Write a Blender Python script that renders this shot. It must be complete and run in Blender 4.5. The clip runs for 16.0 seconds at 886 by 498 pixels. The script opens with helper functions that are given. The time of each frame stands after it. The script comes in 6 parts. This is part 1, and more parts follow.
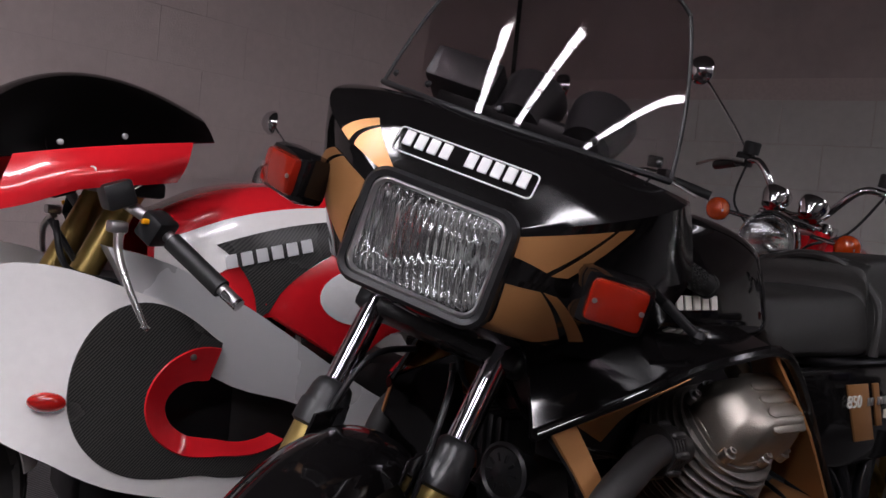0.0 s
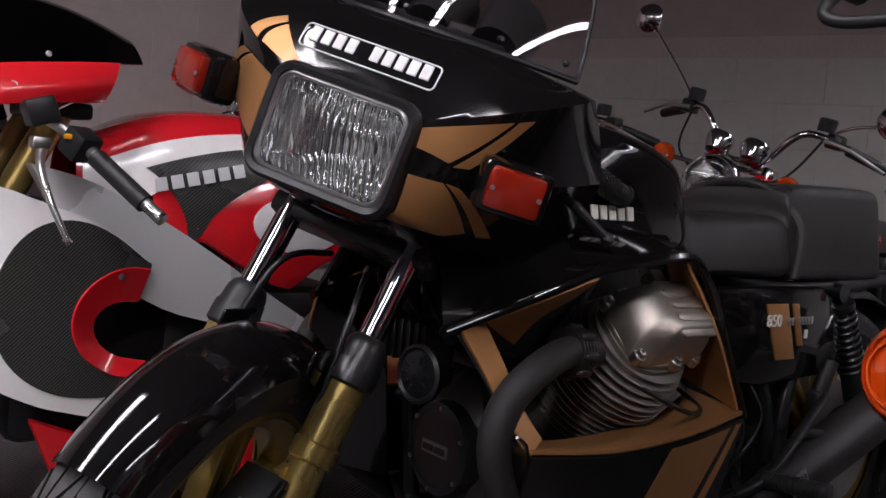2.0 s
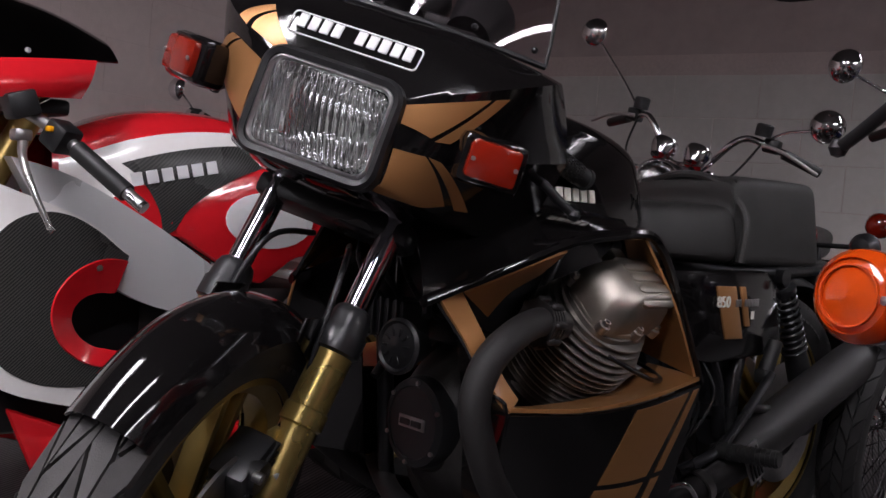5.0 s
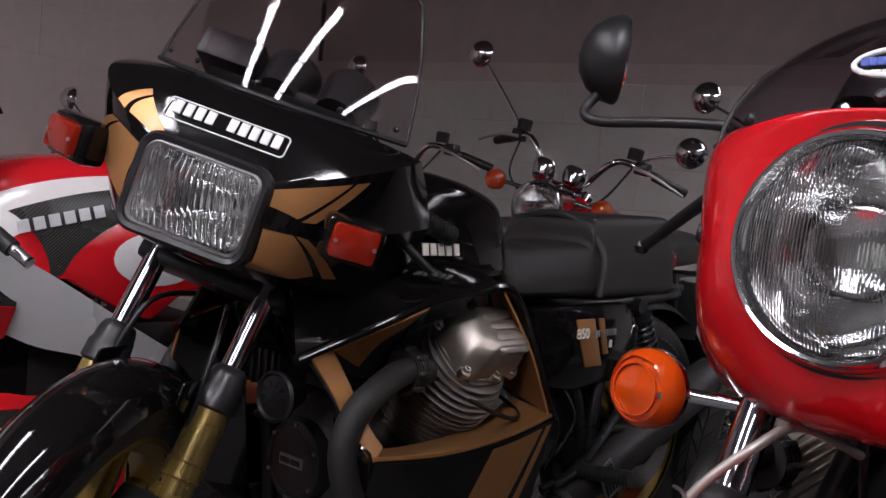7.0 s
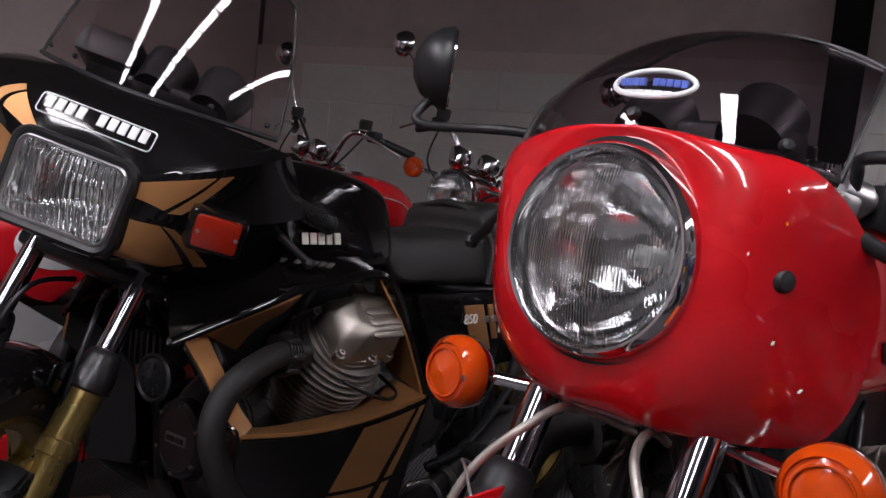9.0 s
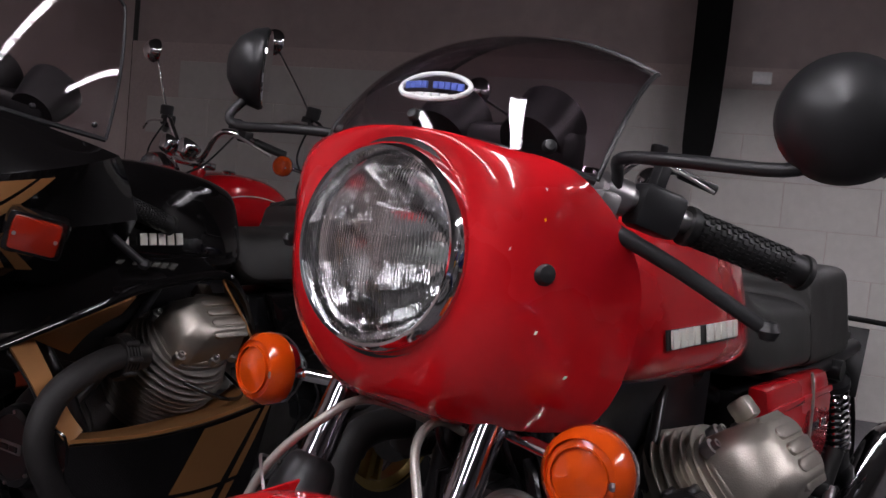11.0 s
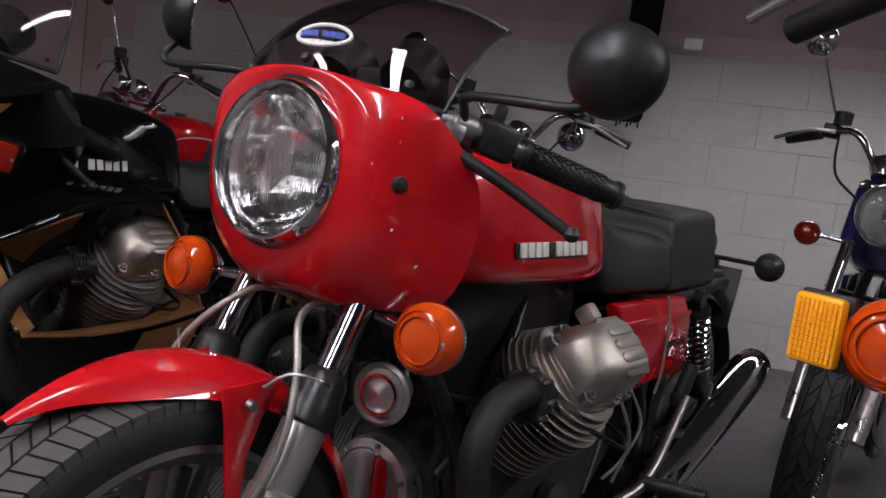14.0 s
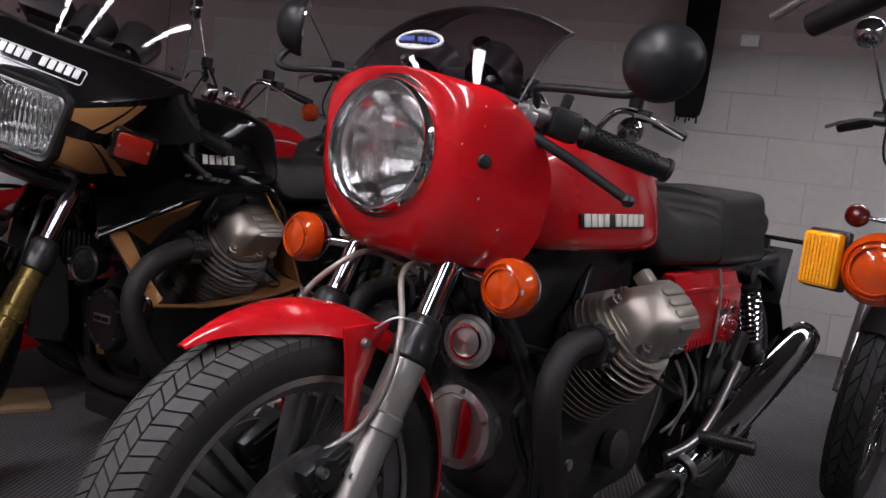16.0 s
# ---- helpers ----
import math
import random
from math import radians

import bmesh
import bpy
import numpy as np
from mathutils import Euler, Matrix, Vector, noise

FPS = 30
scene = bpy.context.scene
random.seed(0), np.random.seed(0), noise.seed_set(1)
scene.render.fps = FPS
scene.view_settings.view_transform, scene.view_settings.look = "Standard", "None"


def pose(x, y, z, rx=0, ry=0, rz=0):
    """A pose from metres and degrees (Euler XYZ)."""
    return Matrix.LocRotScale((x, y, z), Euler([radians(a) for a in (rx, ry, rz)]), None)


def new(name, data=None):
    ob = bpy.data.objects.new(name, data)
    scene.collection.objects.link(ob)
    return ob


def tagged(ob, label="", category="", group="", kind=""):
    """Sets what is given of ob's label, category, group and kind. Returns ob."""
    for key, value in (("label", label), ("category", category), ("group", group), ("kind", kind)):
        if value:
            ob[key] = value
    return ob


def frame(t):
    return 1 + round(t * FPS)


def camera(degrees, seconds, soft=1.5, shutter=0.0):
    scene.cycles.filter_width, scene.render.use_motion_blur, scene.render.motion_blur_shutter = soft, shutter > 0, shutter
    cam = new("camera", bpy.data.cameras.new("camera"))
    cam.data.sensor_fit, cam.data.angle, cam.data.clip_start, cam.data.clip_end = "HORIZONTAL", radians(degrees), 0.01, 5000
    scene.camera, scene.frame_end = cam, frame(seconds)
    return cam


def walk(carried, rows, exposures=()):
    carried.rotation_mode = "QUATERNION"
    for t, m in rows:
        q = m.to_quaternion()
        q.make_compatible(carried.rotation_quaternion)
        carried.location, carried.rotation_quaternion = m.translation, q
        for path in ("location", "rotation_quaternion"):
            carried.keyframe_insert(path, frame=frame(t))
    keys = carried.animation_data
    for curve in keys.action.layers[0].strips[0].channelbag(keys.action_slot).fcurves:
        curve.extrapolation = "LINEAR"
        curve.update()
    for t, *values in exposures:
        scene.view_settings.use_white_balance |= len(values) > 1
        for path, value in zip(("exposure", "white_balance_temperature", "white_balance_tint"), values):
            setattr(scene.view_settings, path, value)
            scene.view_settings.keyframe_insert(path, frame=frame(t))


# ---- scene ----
cam = camera(52.4, 16.0)
METRES, EYE, TILT, LEAN, TURN = 1.4, 0.875, -3.0, -5.5, 0.0
ROWS = [
    (0.0, 0.0, 0.0, 0.0, -0.0, -0.0, -0.0),
    (0.5, 0.0309, 0.0033, -0.001, 0.07, -0.29, 0.42),
    (1.0, 0.0597, 0.0084, -0.014, -0.68, -0.81, 0.53),
    (1.5, 0.0727, 0.0136, -0.0506, -0.87, -1.47, 0.77),
    (2.0, 0.0593, -0.0128, -0.0714, -1.64, -1.52, -0.0),
    (2.5, 0.0347, -0.0366, -0.1073, -4.88, 0.95, -0.68),
    (3.0, 0.0243, -0.0492, -0.1273, -7.21, 1.42, -0.64),
    (3.5, 0.0188, -0.0539, -0.1338, -7.12, 1.16, -0.37),
    (4.0, 0.0181, -0.0588, -0.1356, -6.01, 0.75, 0.06),
    (6.5, 0.0298, -0.1191, -0.0573, -6.01, -0.57, 1.83),
    (7.0, 0.0559, -0.1611, -0.0325, -11.03, -1.24, 1.05),
    (7.5, 0.1015, -0.1894, -0.0235, -12.76, -2.0, 0.5),
    (8.0, 0.132, -0.2276, -0.0201, -12.08, -2.06, 0.18),
    (10.5, 0.1794, -0.2588, -0.026, -18.24, -2.96, 0.85),
    (11.0, 0.2198, -0.2817, -0.0235, -19.81, -2.55, 0.86),
    (11.5, 0.2506, -0.2988, -0.0275, -21.31, -2.05, 0.98),
    (12.0, 0.2682, -0.3109, -0.042, -21.59, -2.21, 1.09),
    (12.5, 0.2829, -0.3334, -0.0468, -18.06, -2.58, 1.28),
    (13.0, 0.2716, -0.3648, -0.0562, -18.82, -3.84, 0.29),
    (13.5, 0.2483, -0.4113, -0.0544, -21.02, -5.09, -0.56),
    (14.0, 0.2265, -0.4636, -0.0499, -22.18, -5.26, -1.07),
    (14.5, 0.1984, -0.5007, -0.0596, -20.78, -4.95, -0.73),
    (15.0, 0.1723, -0.5375, -0.0772, -19.01, -4.89, -0.13),
    (15.5, 0.1465, -0.5777, -0.072, -17.29, -5.88, 0.24),
    (16.0, 0.15, -0.6065, -0.074, -18.4, -5.03, -0.06),
]
walk(cam, [(t, pose(0, 0, EYE, TILT, LEAN, TURN) @ pose(METRES * x, METRES * y, METRES * z, 90 + pitch, roll, yaw)) for t, x, y, z, yaw, pitch, roll in ROWS],
     [(0.0, 0.0), (1.5, 0.05), (4.0, 0.2), (8.0, 0.15), (10.5, -0.1), (12.5, -0.12), (14.5, -0.05), (16.0, 0.0)])

# ---- world and light ----
world = bpy.data.worlds.new("world")
scene.world = world
world.use_nodes = True
world.node_tree.nodes["Background"].inputs[0].default_value = (0.30, 0.27, 0.27, 1)
world.node_tree.nodes["Background"].inputs[1].default_value = 0.02
TUBE_POWER = 42.0

# ---- materials ----


def material(name, colour, rough=0.5, metal=0.0, grain=60.0, vary=0.12, bump=0.0, bump_scale=200.0, coat=0.0, spec=0.5, stains=0.0, transmission=0.0, ior=1.45, world_grain=False):
    m = bpy.data.materials.new(name)
    m.use_nodes = True
    nt = m.node_tree
    b = nt.nodes["Principled BSDF"]
    b.inputs["Metallic"].default_value = metal
    b.inputs["Coat Weight"].default_value = coat
    b.inputs["Coat Roughness"].default_value = 0.03
    b.inputs["Specular IOR Level"].default_value = spec
    b.inputs["Transmission Weight"].default_value = transmission
    b.inputs["IOR"].default_value = ior
    co = nt.nodes.new("ShaderNodeTexCoord")
    n1 = nt.nodes.new("ShaderNodeTexNoise")
    n1.inputs["Scale"].default_value = grain
    n1.inputs["Detail"].default_value = 5
    n2 = nt.nodes.new("ShaderNodeTexNoise")
    n2.inputs["Scale"].default_value = 4.0
    n2.inputs["Detail"].default_value = 4
    where = nt.nodes.new("ShaderNodeNewGeometry").outputs["Position"] if world_grain else co.outputs["Object"]
    for n in (n1, n2):
        nt.links.new(where, n.inputs["Vector"])
    add = nt.nodes.new("ShaderNodeMath")
    add.operation = "ADD"
    nt.links.new(n1.outputs["Fac"], add.inputs[0])
    nt.links.new(n2.outputs["Fac"], add.inputs[1])
    ramp = nt.nodes.new("ShaderNodeMapRange")
    ramp.inputs["From Min"].default_value, ramp.inputs["From Max"].default_value = 0.6, 1.4
    ramp.inputs["To Min"].default_value, ramp.inputs["To Max"].default_value = 1 - vary, 1 + vary
    nt.links.new(add.outputs[0], ramp.inputs["Value"])
    mul = nt.nodes.new("ShaderNodeMixRGB")
    mul.blend_type = "MULTIPLY"
    mul.inputs["Fac"].default_value = 1
    mul.inputs["Color1"].default_value = (*colour, 1)
    nt.links.new(ramp.outputs[0], mul.inputs["Color2"])
    nt.links.new(mul.outputs[0], b.inputs["Base Color"])
    rr = nt.nodes.new("ShaderNodeMapRange")
    rr.inputs["From Min"].default_value, rr.inputs["From Max"].default_value = 0.3, 0.7
    rr.inputs["To Min"].default_value, rr.inputs["To Max"].default_value = max(rough - 0.25 * rough, 0.0), min(rough + 0.3 * rough + stains, 1.0)
    nt.links.new(n2.outputs["Fac"], rr.inputs["Value"])
    nt.links.new(rr.outputs[0], b.inputs["Roughness"])
    if bump:
        n3 = nt.nodes.new("ShaderNodeTexNoise")
        n3.inputs["Scale"].default_value = bump_scale
        n3.inputs["Detail"].default_value = 4
        nt.links.new(where, n3.inputs["Vector"])
        bp = nt.nodes.new("ShaderNodeBump")
        bp.inputs["Strength"].default_value = bump
        bp.inputs["Distance"].default_value = 0.002
        nt.links.new(n3.outputs["Fac"], bp.inputs["Height"])
        nt.links.new(bp.outputs[0], b.inputs["Normal"])
    return m


def see_through(name, tint, ior=1.45, rough=0.02):
    """A thin tinted sheet: it lets light pass, and shines like acrylic."""
    m = bpy.data.materials.new(name)
    m.use_nodes = True
    nt = m.node_tree
    nt.nodes.remove(nt.nodes["Principled BSDF"])
    out = nt.nodes["Material Output"]
    tr, gl, mix, lw, pw, fr = (nt.nodes.new(k) for k in ("ShaderNodeBsdfTransparent", "ShaderNodeBsdfGlossy", "ShaderNodeMixShader", "ShaderNodeLayerWeight", "ShaderNodeMath", "ShaderNodeMath"))
    tr.inputs[0].default_value = (*tint, 1)
    gl.inputs["Roughness"].default_value = rough
    base = ((ior - 1) / (ior + 1)) ** 2
    lw.inputs["Blend"].default_value = 0.5
    pw.operation, fr.operation = "POWER", "MULTIPLY_ADD"
    pw.inputs[1].default_value = 5.0
    fr.inputs[1].default_value, fr.inputs[2].default_value = 1 - base, base
    nt.links.new(lw.outputs["Facing"], pw.inputs[0])
    nt.links.new(pw.outputs[0], fr.inputs[0])
    nt.links.new(fr.outputs[0], mix.inputs[0])
    nt.links.new(tr.outputs[0], mix.inputs[1])
    nt.links.new(gl.outputs[0], mix.inputs[2])
    nt.links.new(mix.outputs[0], out.inputs[0])
    return m


def striped(name, c1, c2, rough, scale, strength, direction="X", turn=0.0):
    """Ribbed or fluted surface."""
    m = material(name, c1, rough, vary=0.2)
    nt = m.node_tree
    b = nt.nodes["Principled BSDF"]
    co = nt.nodes.new("ShaderNodeTexCoord")
    mp = nt.nodes.new("ShaderNodeMapping")
    mp.inputs["Rotation"].default_value = (0, 0, radians(turn))
    w = nt.nodes.new("ShaderNodeTexWave")
    w.bands_direction = direction
    w.inputs["Scale"].default_value = scale
    w.inputs["Distortion"].default_value = 0.6
    w.inputs["Detail Scale"].default_value = 3
    nt.links.new(co.outputs["Object"], mp.inputs["Vector"])
    nt.links.new(mp.outputs[0], w.inputs["Vector"])
    mix = nt.nodes.new("ShaderNodeMixRGB")
    mix.inputs["Color2"].default_value = (*c2, 1)
    old = b.inputs["Base Color"].links[0].from_socket
    nt.links.new(old, mix.inputs["Color1"])
    nt.links.new(w.outputs["Fac"], mix.inputs["Fac"])
    nt.links.new(mix.outputs[0], b.inputs["Base Color"])
    bp = nt.nodes.new("ShaderNodeBump")
    bp.inputs["Strength"].default_value = strength
    bp.inputs["Distance"].default_value = 0.004
    nt.links.new(w.outputs["Fac"], bp.inputs["Height"])
    nt.links.new(bp.outputs[0], b.inputs["Normal"])
    return m


RED = material("red_paint", (0.50, 0.007, 0.012), 0.20, coat=0.9, spec=0.2, vary=0.06, stains=0.06)
SCARLET = material("bright_red_paint", (0.62, 0.012, 0.02), 0.2, coat=0.8, vary=0.05)
BLACK = material("black_paint", (0.0045, 0.004, 0.0042), 0.07, coat=0.15, spec=0.4, vary=0.1, stains=0.02)
GOLD = material("gold_paint", (0.42, 0.20, 0.075), 0.42, metal=0.6, coat=0.15, vary=0.06, grain=900)
WHITE = material("pearl_white_paint", (0.84, 0.82, 0.80), 0.22, coat=0.6, vary=0.04)
SILVER = material("silver_paint", (0.76, 0.76, 0.77), 0.28, metal=0.25, coat=0.4, vary=0.05, grain=900)
BLUE = material("dark_blue_paint", (0.015, 0.02, 0.09), 0.2, coat=0.8)
CHROME = material("chrome", (0.64, 0.63, 0.64), 0.06, metal=1.0, vary=0.03)
# Chrome with the dark room's reflection worked into a lower base colour.
DARKENED_CHROME = material("darkened_chrome_tube", (0.40, 0.38, 0.41), 0.10, metal=1.0, vary=0.04)
STEEL = material("dull_steel", (0.42, 0.41, 0.41), 0.35, metal=1.0, vary=0.2)
CAST = material("cast_aluminium", (0.47, 0.435, 0.38), 0.36, metal=0.95, vary=0.12, bump=0.25, bump_scale=500, stains=0.1)
CASE = material("near_black_casting", (0.045, 0.042, 0.040), 0.42, metal=0.4, vary=0.35, bump=0.3, bump_scale=350, stains=0.15)
DUST_RUBBER = material("dusty_tread_rubber", (0.060, 0.057, 0.056), 0.75, vary=0.25, bump=0.15, bump_scale=500)
SATIN = material("satin_grey_alloy", (0.52, 0.505, 0.47), 0.36, metal=0.8, vary=0.08, grain=500, bump=0.05, bump_scale=700)
CAST_DARK = material("oily_cast_aluminium", (0.20, 0.185, 0.17), 0.45, metal=0.6, vary=0.3, bump=0.3, bump_scale=400, stains=0.1)
ALLOY = material("satin_alloy", (0.52, 0.50, 0.48), 0.30, metal=0.9, vary=0.08)
GOLD_ALLOY = material("gold_anodised_alloy", (0.40, 0.29, 0.10), 0.34, metal=0.85, vary=0.1)
GREY_ALLOY = material("grey_cast_wheel", (0.20, 0.20, 0.20), 0.4, metal=0.7, vary=0.15)
PLASTIC = material("black_plastic", (0.012, 0.012, 0.013), 0.38, vary=0.2, bump=0.05, bump_scale=700)
MATT = material("matt_black_enamel", (0.016, 0.0145, 0.0145), 0.5, vary=0.25, bump=0.08, bump_scale=300, stains=0.1)
DARK = material("dark_frame_enamel", (0.010, 0.010, 0.011), 0.3, vary=0.2)
RUBBER = material("tyre_rubber", (0.024, 0.023, 0.023), 0.7, vary=0.25, bump=0.15, bump_scale=500)
GRIP = material("grip_rubber", (0.014, 0.014, 0.014), 0.45, vary=0.2)
VINYL = material("black_vinyl", (0.022, 0.021, 0.020), 0.45, vary=0.15, bump=0.5, bump_scale=420)
AMBER = material("amber_lens", (0.70, 0.075, 0.004), 0.12, coat=0.5, vary=0.08, spec=0.6, transmission=0.25)
ORANGE = material("red_orange_lens", (0.26, 0.012, 0.004), 0.12, coat=0.5, vary=0.08, spec=0.6, transmission=0.2)
YELLOW = material("amber_reflector", (0.90, 0.38, 0.01), 0.2, coat=0.5, vary=0.1)
REDLENS = material("red_lens", (0.45, 0.01, 0.008), 0.15, coat=0.5, transmission=0.2)
MIRROR = material("mirror_glass", (0.85, 0.85, 0.86), 0.02, metal=1.0, vary=0.01)
BADGE = material("cream_badge_metal", (0.78, 0.76, 0.68), 0.35, vary=0.05)
BRIGHT = material("white_badge", (0.80, 0.80, 0.80), 0.3, vary=0.03)
BLUEINK = material("blue_print", (0.10, 0.15, 0.50), 0.4)
HOSE = material("braided_hose", (0.33, 0.31, 0.28), 0.4, metal=0.6, vary=0.3, grain=700)
BULB = material("bulb_glass", (0.25, 0.25, 0.24), 0.1, coat=0.6)
CARDBOARD = material("brown_board", (0.36, 0.24, 0.13), 0.7, vary=0.1)
SMOKE = see_through("smoked_acrylic", (0.80, 0.755, 0.765), 1.5)
SMOKE_DARK = see_through("dark_smoked_acrylic", (0.72, 0.655, 0.69), 1.5)
TINT = see_through("black_tinted_acrylic", (0.10, 0.088, 0.098), 1.8)
GLASS = material("fluted_lamp_glass", (0.90, 0.91, 0.90), 0.03, vary=0.01, transmission=1.0, ior=1.3)
CARPET = striped("ribbed_carpet", (0.050, 0.047, 0.050), (0.165, 0.156, 0.160), 0.95, 26.0, 0.6, "X", 25)
CARBON = striped("carbon_weave", (0.018, 0.018, 0.019), (0.06, 0.058, 0.055), 0.25, 90.0, 0.0, "DIAGONAL")
WHITE_BLOCK = material("white_painted_block", (0.56, 0.535, 0.51), 0.7, vary=0.07, grain=25, bump=0.5, bump_scale=120, stains=0.1, world_grain=True)
# Block, joint and upper wall: mauve tint of dim light put into the colour.
DIM_TINT_BLOCK = material("dim_tint_block", (0.58, 0.48, 0.462), 0.75, vary=0.07, grain=25, bump=0.5, bump_scale=120, stains=0.1, world_grain=True)
MORTAR = material("painted_joint", (0.53, 0.44, 0.42), 0.85, vary=0.1, bump=0.4)
PLASTER = material("painted_upper_wall", (0.44, 0.362, 0.348), 0.8, vary=0.1, grain=12, bump=0.2, bump_scale=60)
CEILING = material("dark_ceiling_board", (0.10, 0.095, 0.095), 0.85, vary=0.15, grain=10)
# For unseen walls: dark so that black paint has little to reflect.
UNSEEN_WALL = material("unseen_wall_dark", (0.10, 0.095, 0.095), 0.8, vary=0.1)
CLOTH = material("black_webbing", (0.008, 0.008, 0.008), 0.95, vary=0.25, spec=0.1, bump=0.3, bump_scale=400)
LAMP_WHITE = material("white_enamel", (0.7, 0.7, 0.7), 0.4)


def flute(m, scale, depth):
    """Vertical flutes of a pressed lamp glass, as fine relief."""
    nt = m.node_tree
    b = nt.nodes["Principled BSDF"]
    co = nt.nodes.new("ShaderNodeTexCoord")
    w = nt.nodes.new("ShaderNodeTexWave")
    w.bands_direction = "Y"
    w.inputs["Scale"].default_value = scale
    bp = nt.nodes.new("ShaderNodeBump")
    bp.inputs["Strength"].default_value = depth
    bp.inputs["Distance"].default_value = 0.004
    nt.links.new(co.outputs["Object"], w.inputs["Vector"])
    nt.links.new(w.outputs["Fac"], bp.inputs["Height"])
    nt.links.new(bp.outputs[0], b.inputs["Normal"])


ROUND_GLASS = GLASS.copy()
ROUND_GLASS.name = "finely_fluted_lamp_glass"
flute(GLASS, 42, 0.5)
flute(ROUND_GLASS, 95, 0.22)
TUBE = bpy.data.materials.new("lit_tube")
TUBE.use_nodes = True
TUBE.node_tree.nodes["Principled BSDF"].inputs["Emission Color"].default_value = (0.97, 0.925, 1.0, 1)
TUBE.node_tree.nodes["Principled BSDF"].inputs["Emission Strength"].default_value = TUBE_POWER

# ---- shape helpers: each gives (points, faces) ----
V = Vector


def axis_m(p, d):
    return Matrix.Translation(p) @ V(d).to_track_quat("Z", "Y").to_matrix().to_4x4()


def moved(m, mat):
    return [mat @ V(p) for p in m[0]], m[1]


def join(*ms):
    pts, fs = [], []
    for p, f in ms:
        k = len(pts)
        pts += p
        fs += [tuple(i + k for i in q) for q in f]
    return pts, fs


def mirrored(m):
    return [V((p[0], -p[1], p[2])) for p in m[0]], [tuple(reversed(f)) for f in m[1]]


def spline(pts, sub=6):
    """Smooth line through the points."""
    pts = [V(p) for p in pts]
    if len(pts) < 3:
        return pts
    out = []
    for i in range(len(pts) - 1):
        a, b, c, d = pts[max(i - 1, 0)], pts[i], pts[i + 1], pts[min(i + 2, len(pts) - 1)]
        for k in range(sub):
            t = k / sub
            out.append(0.5 * ((2 * b) + (c - a) * t + (2 * a - 5 * b + 4 * c - d) * t * t + (3 * b - a - 3 * c + d) * t ** 3))
    out.append(pts[-1])
    return out


def tube(pts, r, n=12, sub=6):
    """A round bar along a line; r may be a list, a radius a given point."""
    path = spline(pts, sub)
    rs = [r] * len(path) if not isinstance(r, (list, tuple)) else [float(np.interp(i / (len(path) - 1) * (len(r) - 1), range(len(r)), r)) for i in range(len(path))]
    vs, fs = [], []
    up = None
    for i, p in enumerate(path):
        d = (path[min(i + 1, len(path) - 1)] - path[max(i - 1, 0)]).normalized()
        if up is None:
            up = d.orthogonal().normalized()
        up = (up - d * up.dot(d)).normalized()
        side = d.cross(up)
        for k in range(n):
            a = 2 * math.pi * k / n
            vs.append(p + (up * math.cos(a) + side * math.sin(a)) * rs[i])
        if i:
            for k in range(n):
                fs.append(((i - 1) * n + k, (i - 1) * n + (k + 1) % n, i * n + (k + 1) % n, i * n + k))
    fs.append(tuple(reversed(range(n))))
    fs.append(tuple(range(len(vs) - n, len(vs))))
    return vs, fs


def lathe(profile, n=32, mat=Matrix()):
    """Turned shape: profile of (radius, height) about the local z axis."""
    vs, fs = [], []
    for i, (r, h) in enumerate(profile):
        for k in range(n):
            a = 2 * math.pi * k / n
            vs.append(mat @ V((r * math.cos(a), r * math.sin(a), h)))
        if i:
            for k in range(n):
                fs.append(((i - 1) * n + k, (i - 1) * n + (k + 1) % n, i * n + (k + 1) % n, i * n + k))
    if profile[0][0] > 1e-6:
        fs.append(tuple(reversed(range(n))))
    if profile[-1][0] > 1e-6:
        fs.append(tuple(range(len(vs) - n, len(vs))))
    return vs, fs


def ring(profile, n=64, mat=Matrix()):
    """Turned shape from a closed profile, with a hole through its middle."""
    vs, fs, c = [], [], len(profile)
    for k in range(n):
        a = 2 * math.pi * k / n
        for r, h in profile:
            vs.append(mat @ V((r * math.cos(a), r * math.sin(a), h)))
        for j in range(c):
            q = (k + 1) % n
            fs.append((k * c + j, q * c + j, q * c + (j + 1) % c, k * c + (j + 1) % c))
    return vs, fs


def box(sx, sy, sz, mat=Matrix(), bevel=0.004, seg=2):
    bm = bmesh.new()
    bmesh.ops.create_cube(bm, size=1, matrix=Matrix.Diagonal((sx, sy, sz, 1)))
    if bevel:
        bmesh.ops.bevel(bm, geom=bm.edges[:], offset=bevel, segments=seg, affect="EDGES", profile=0.5)
    bm.verts.index_update()
    out = [mat @ v.co for v in bm.verts], [tuple(v.index for v in f.verts) for f in bm.faces]
    bm.free()
    return out


def prism(poly, th, mat=Matrix(), bevel=0.003):
    """A flat outline (x, y) given thickness along z, edges eased."""
    bm = bmesh.new()
    vs = [bm.verts.new((x, y, -th / 2)) for x, y in poly]
    f = bm.faces.new(vs)
    got = bmesh.ops.extrude_face_region(bm, geom=[f])
    bmesh.ops.translate(bm, vec=(0, 0, th), verts=[e for e in got["geom"] if isinstance(e, bmesh.types.BMVert)])
    bmesh.ops.recalc_face_normals(bm, faces=bm.faces[:])
    if bevel:
        bmesh.ops.bevel(bm, geom=bm.edges[:], offset=bevel, segments=2, affect="EDGES", profile=0.5)
    bm.verts.index_update()
    out = [mat @ v.co for v in bm.verts], [tuple(v.index for v in q.verts) for q in bm.faces]
    bm.free()
    return out


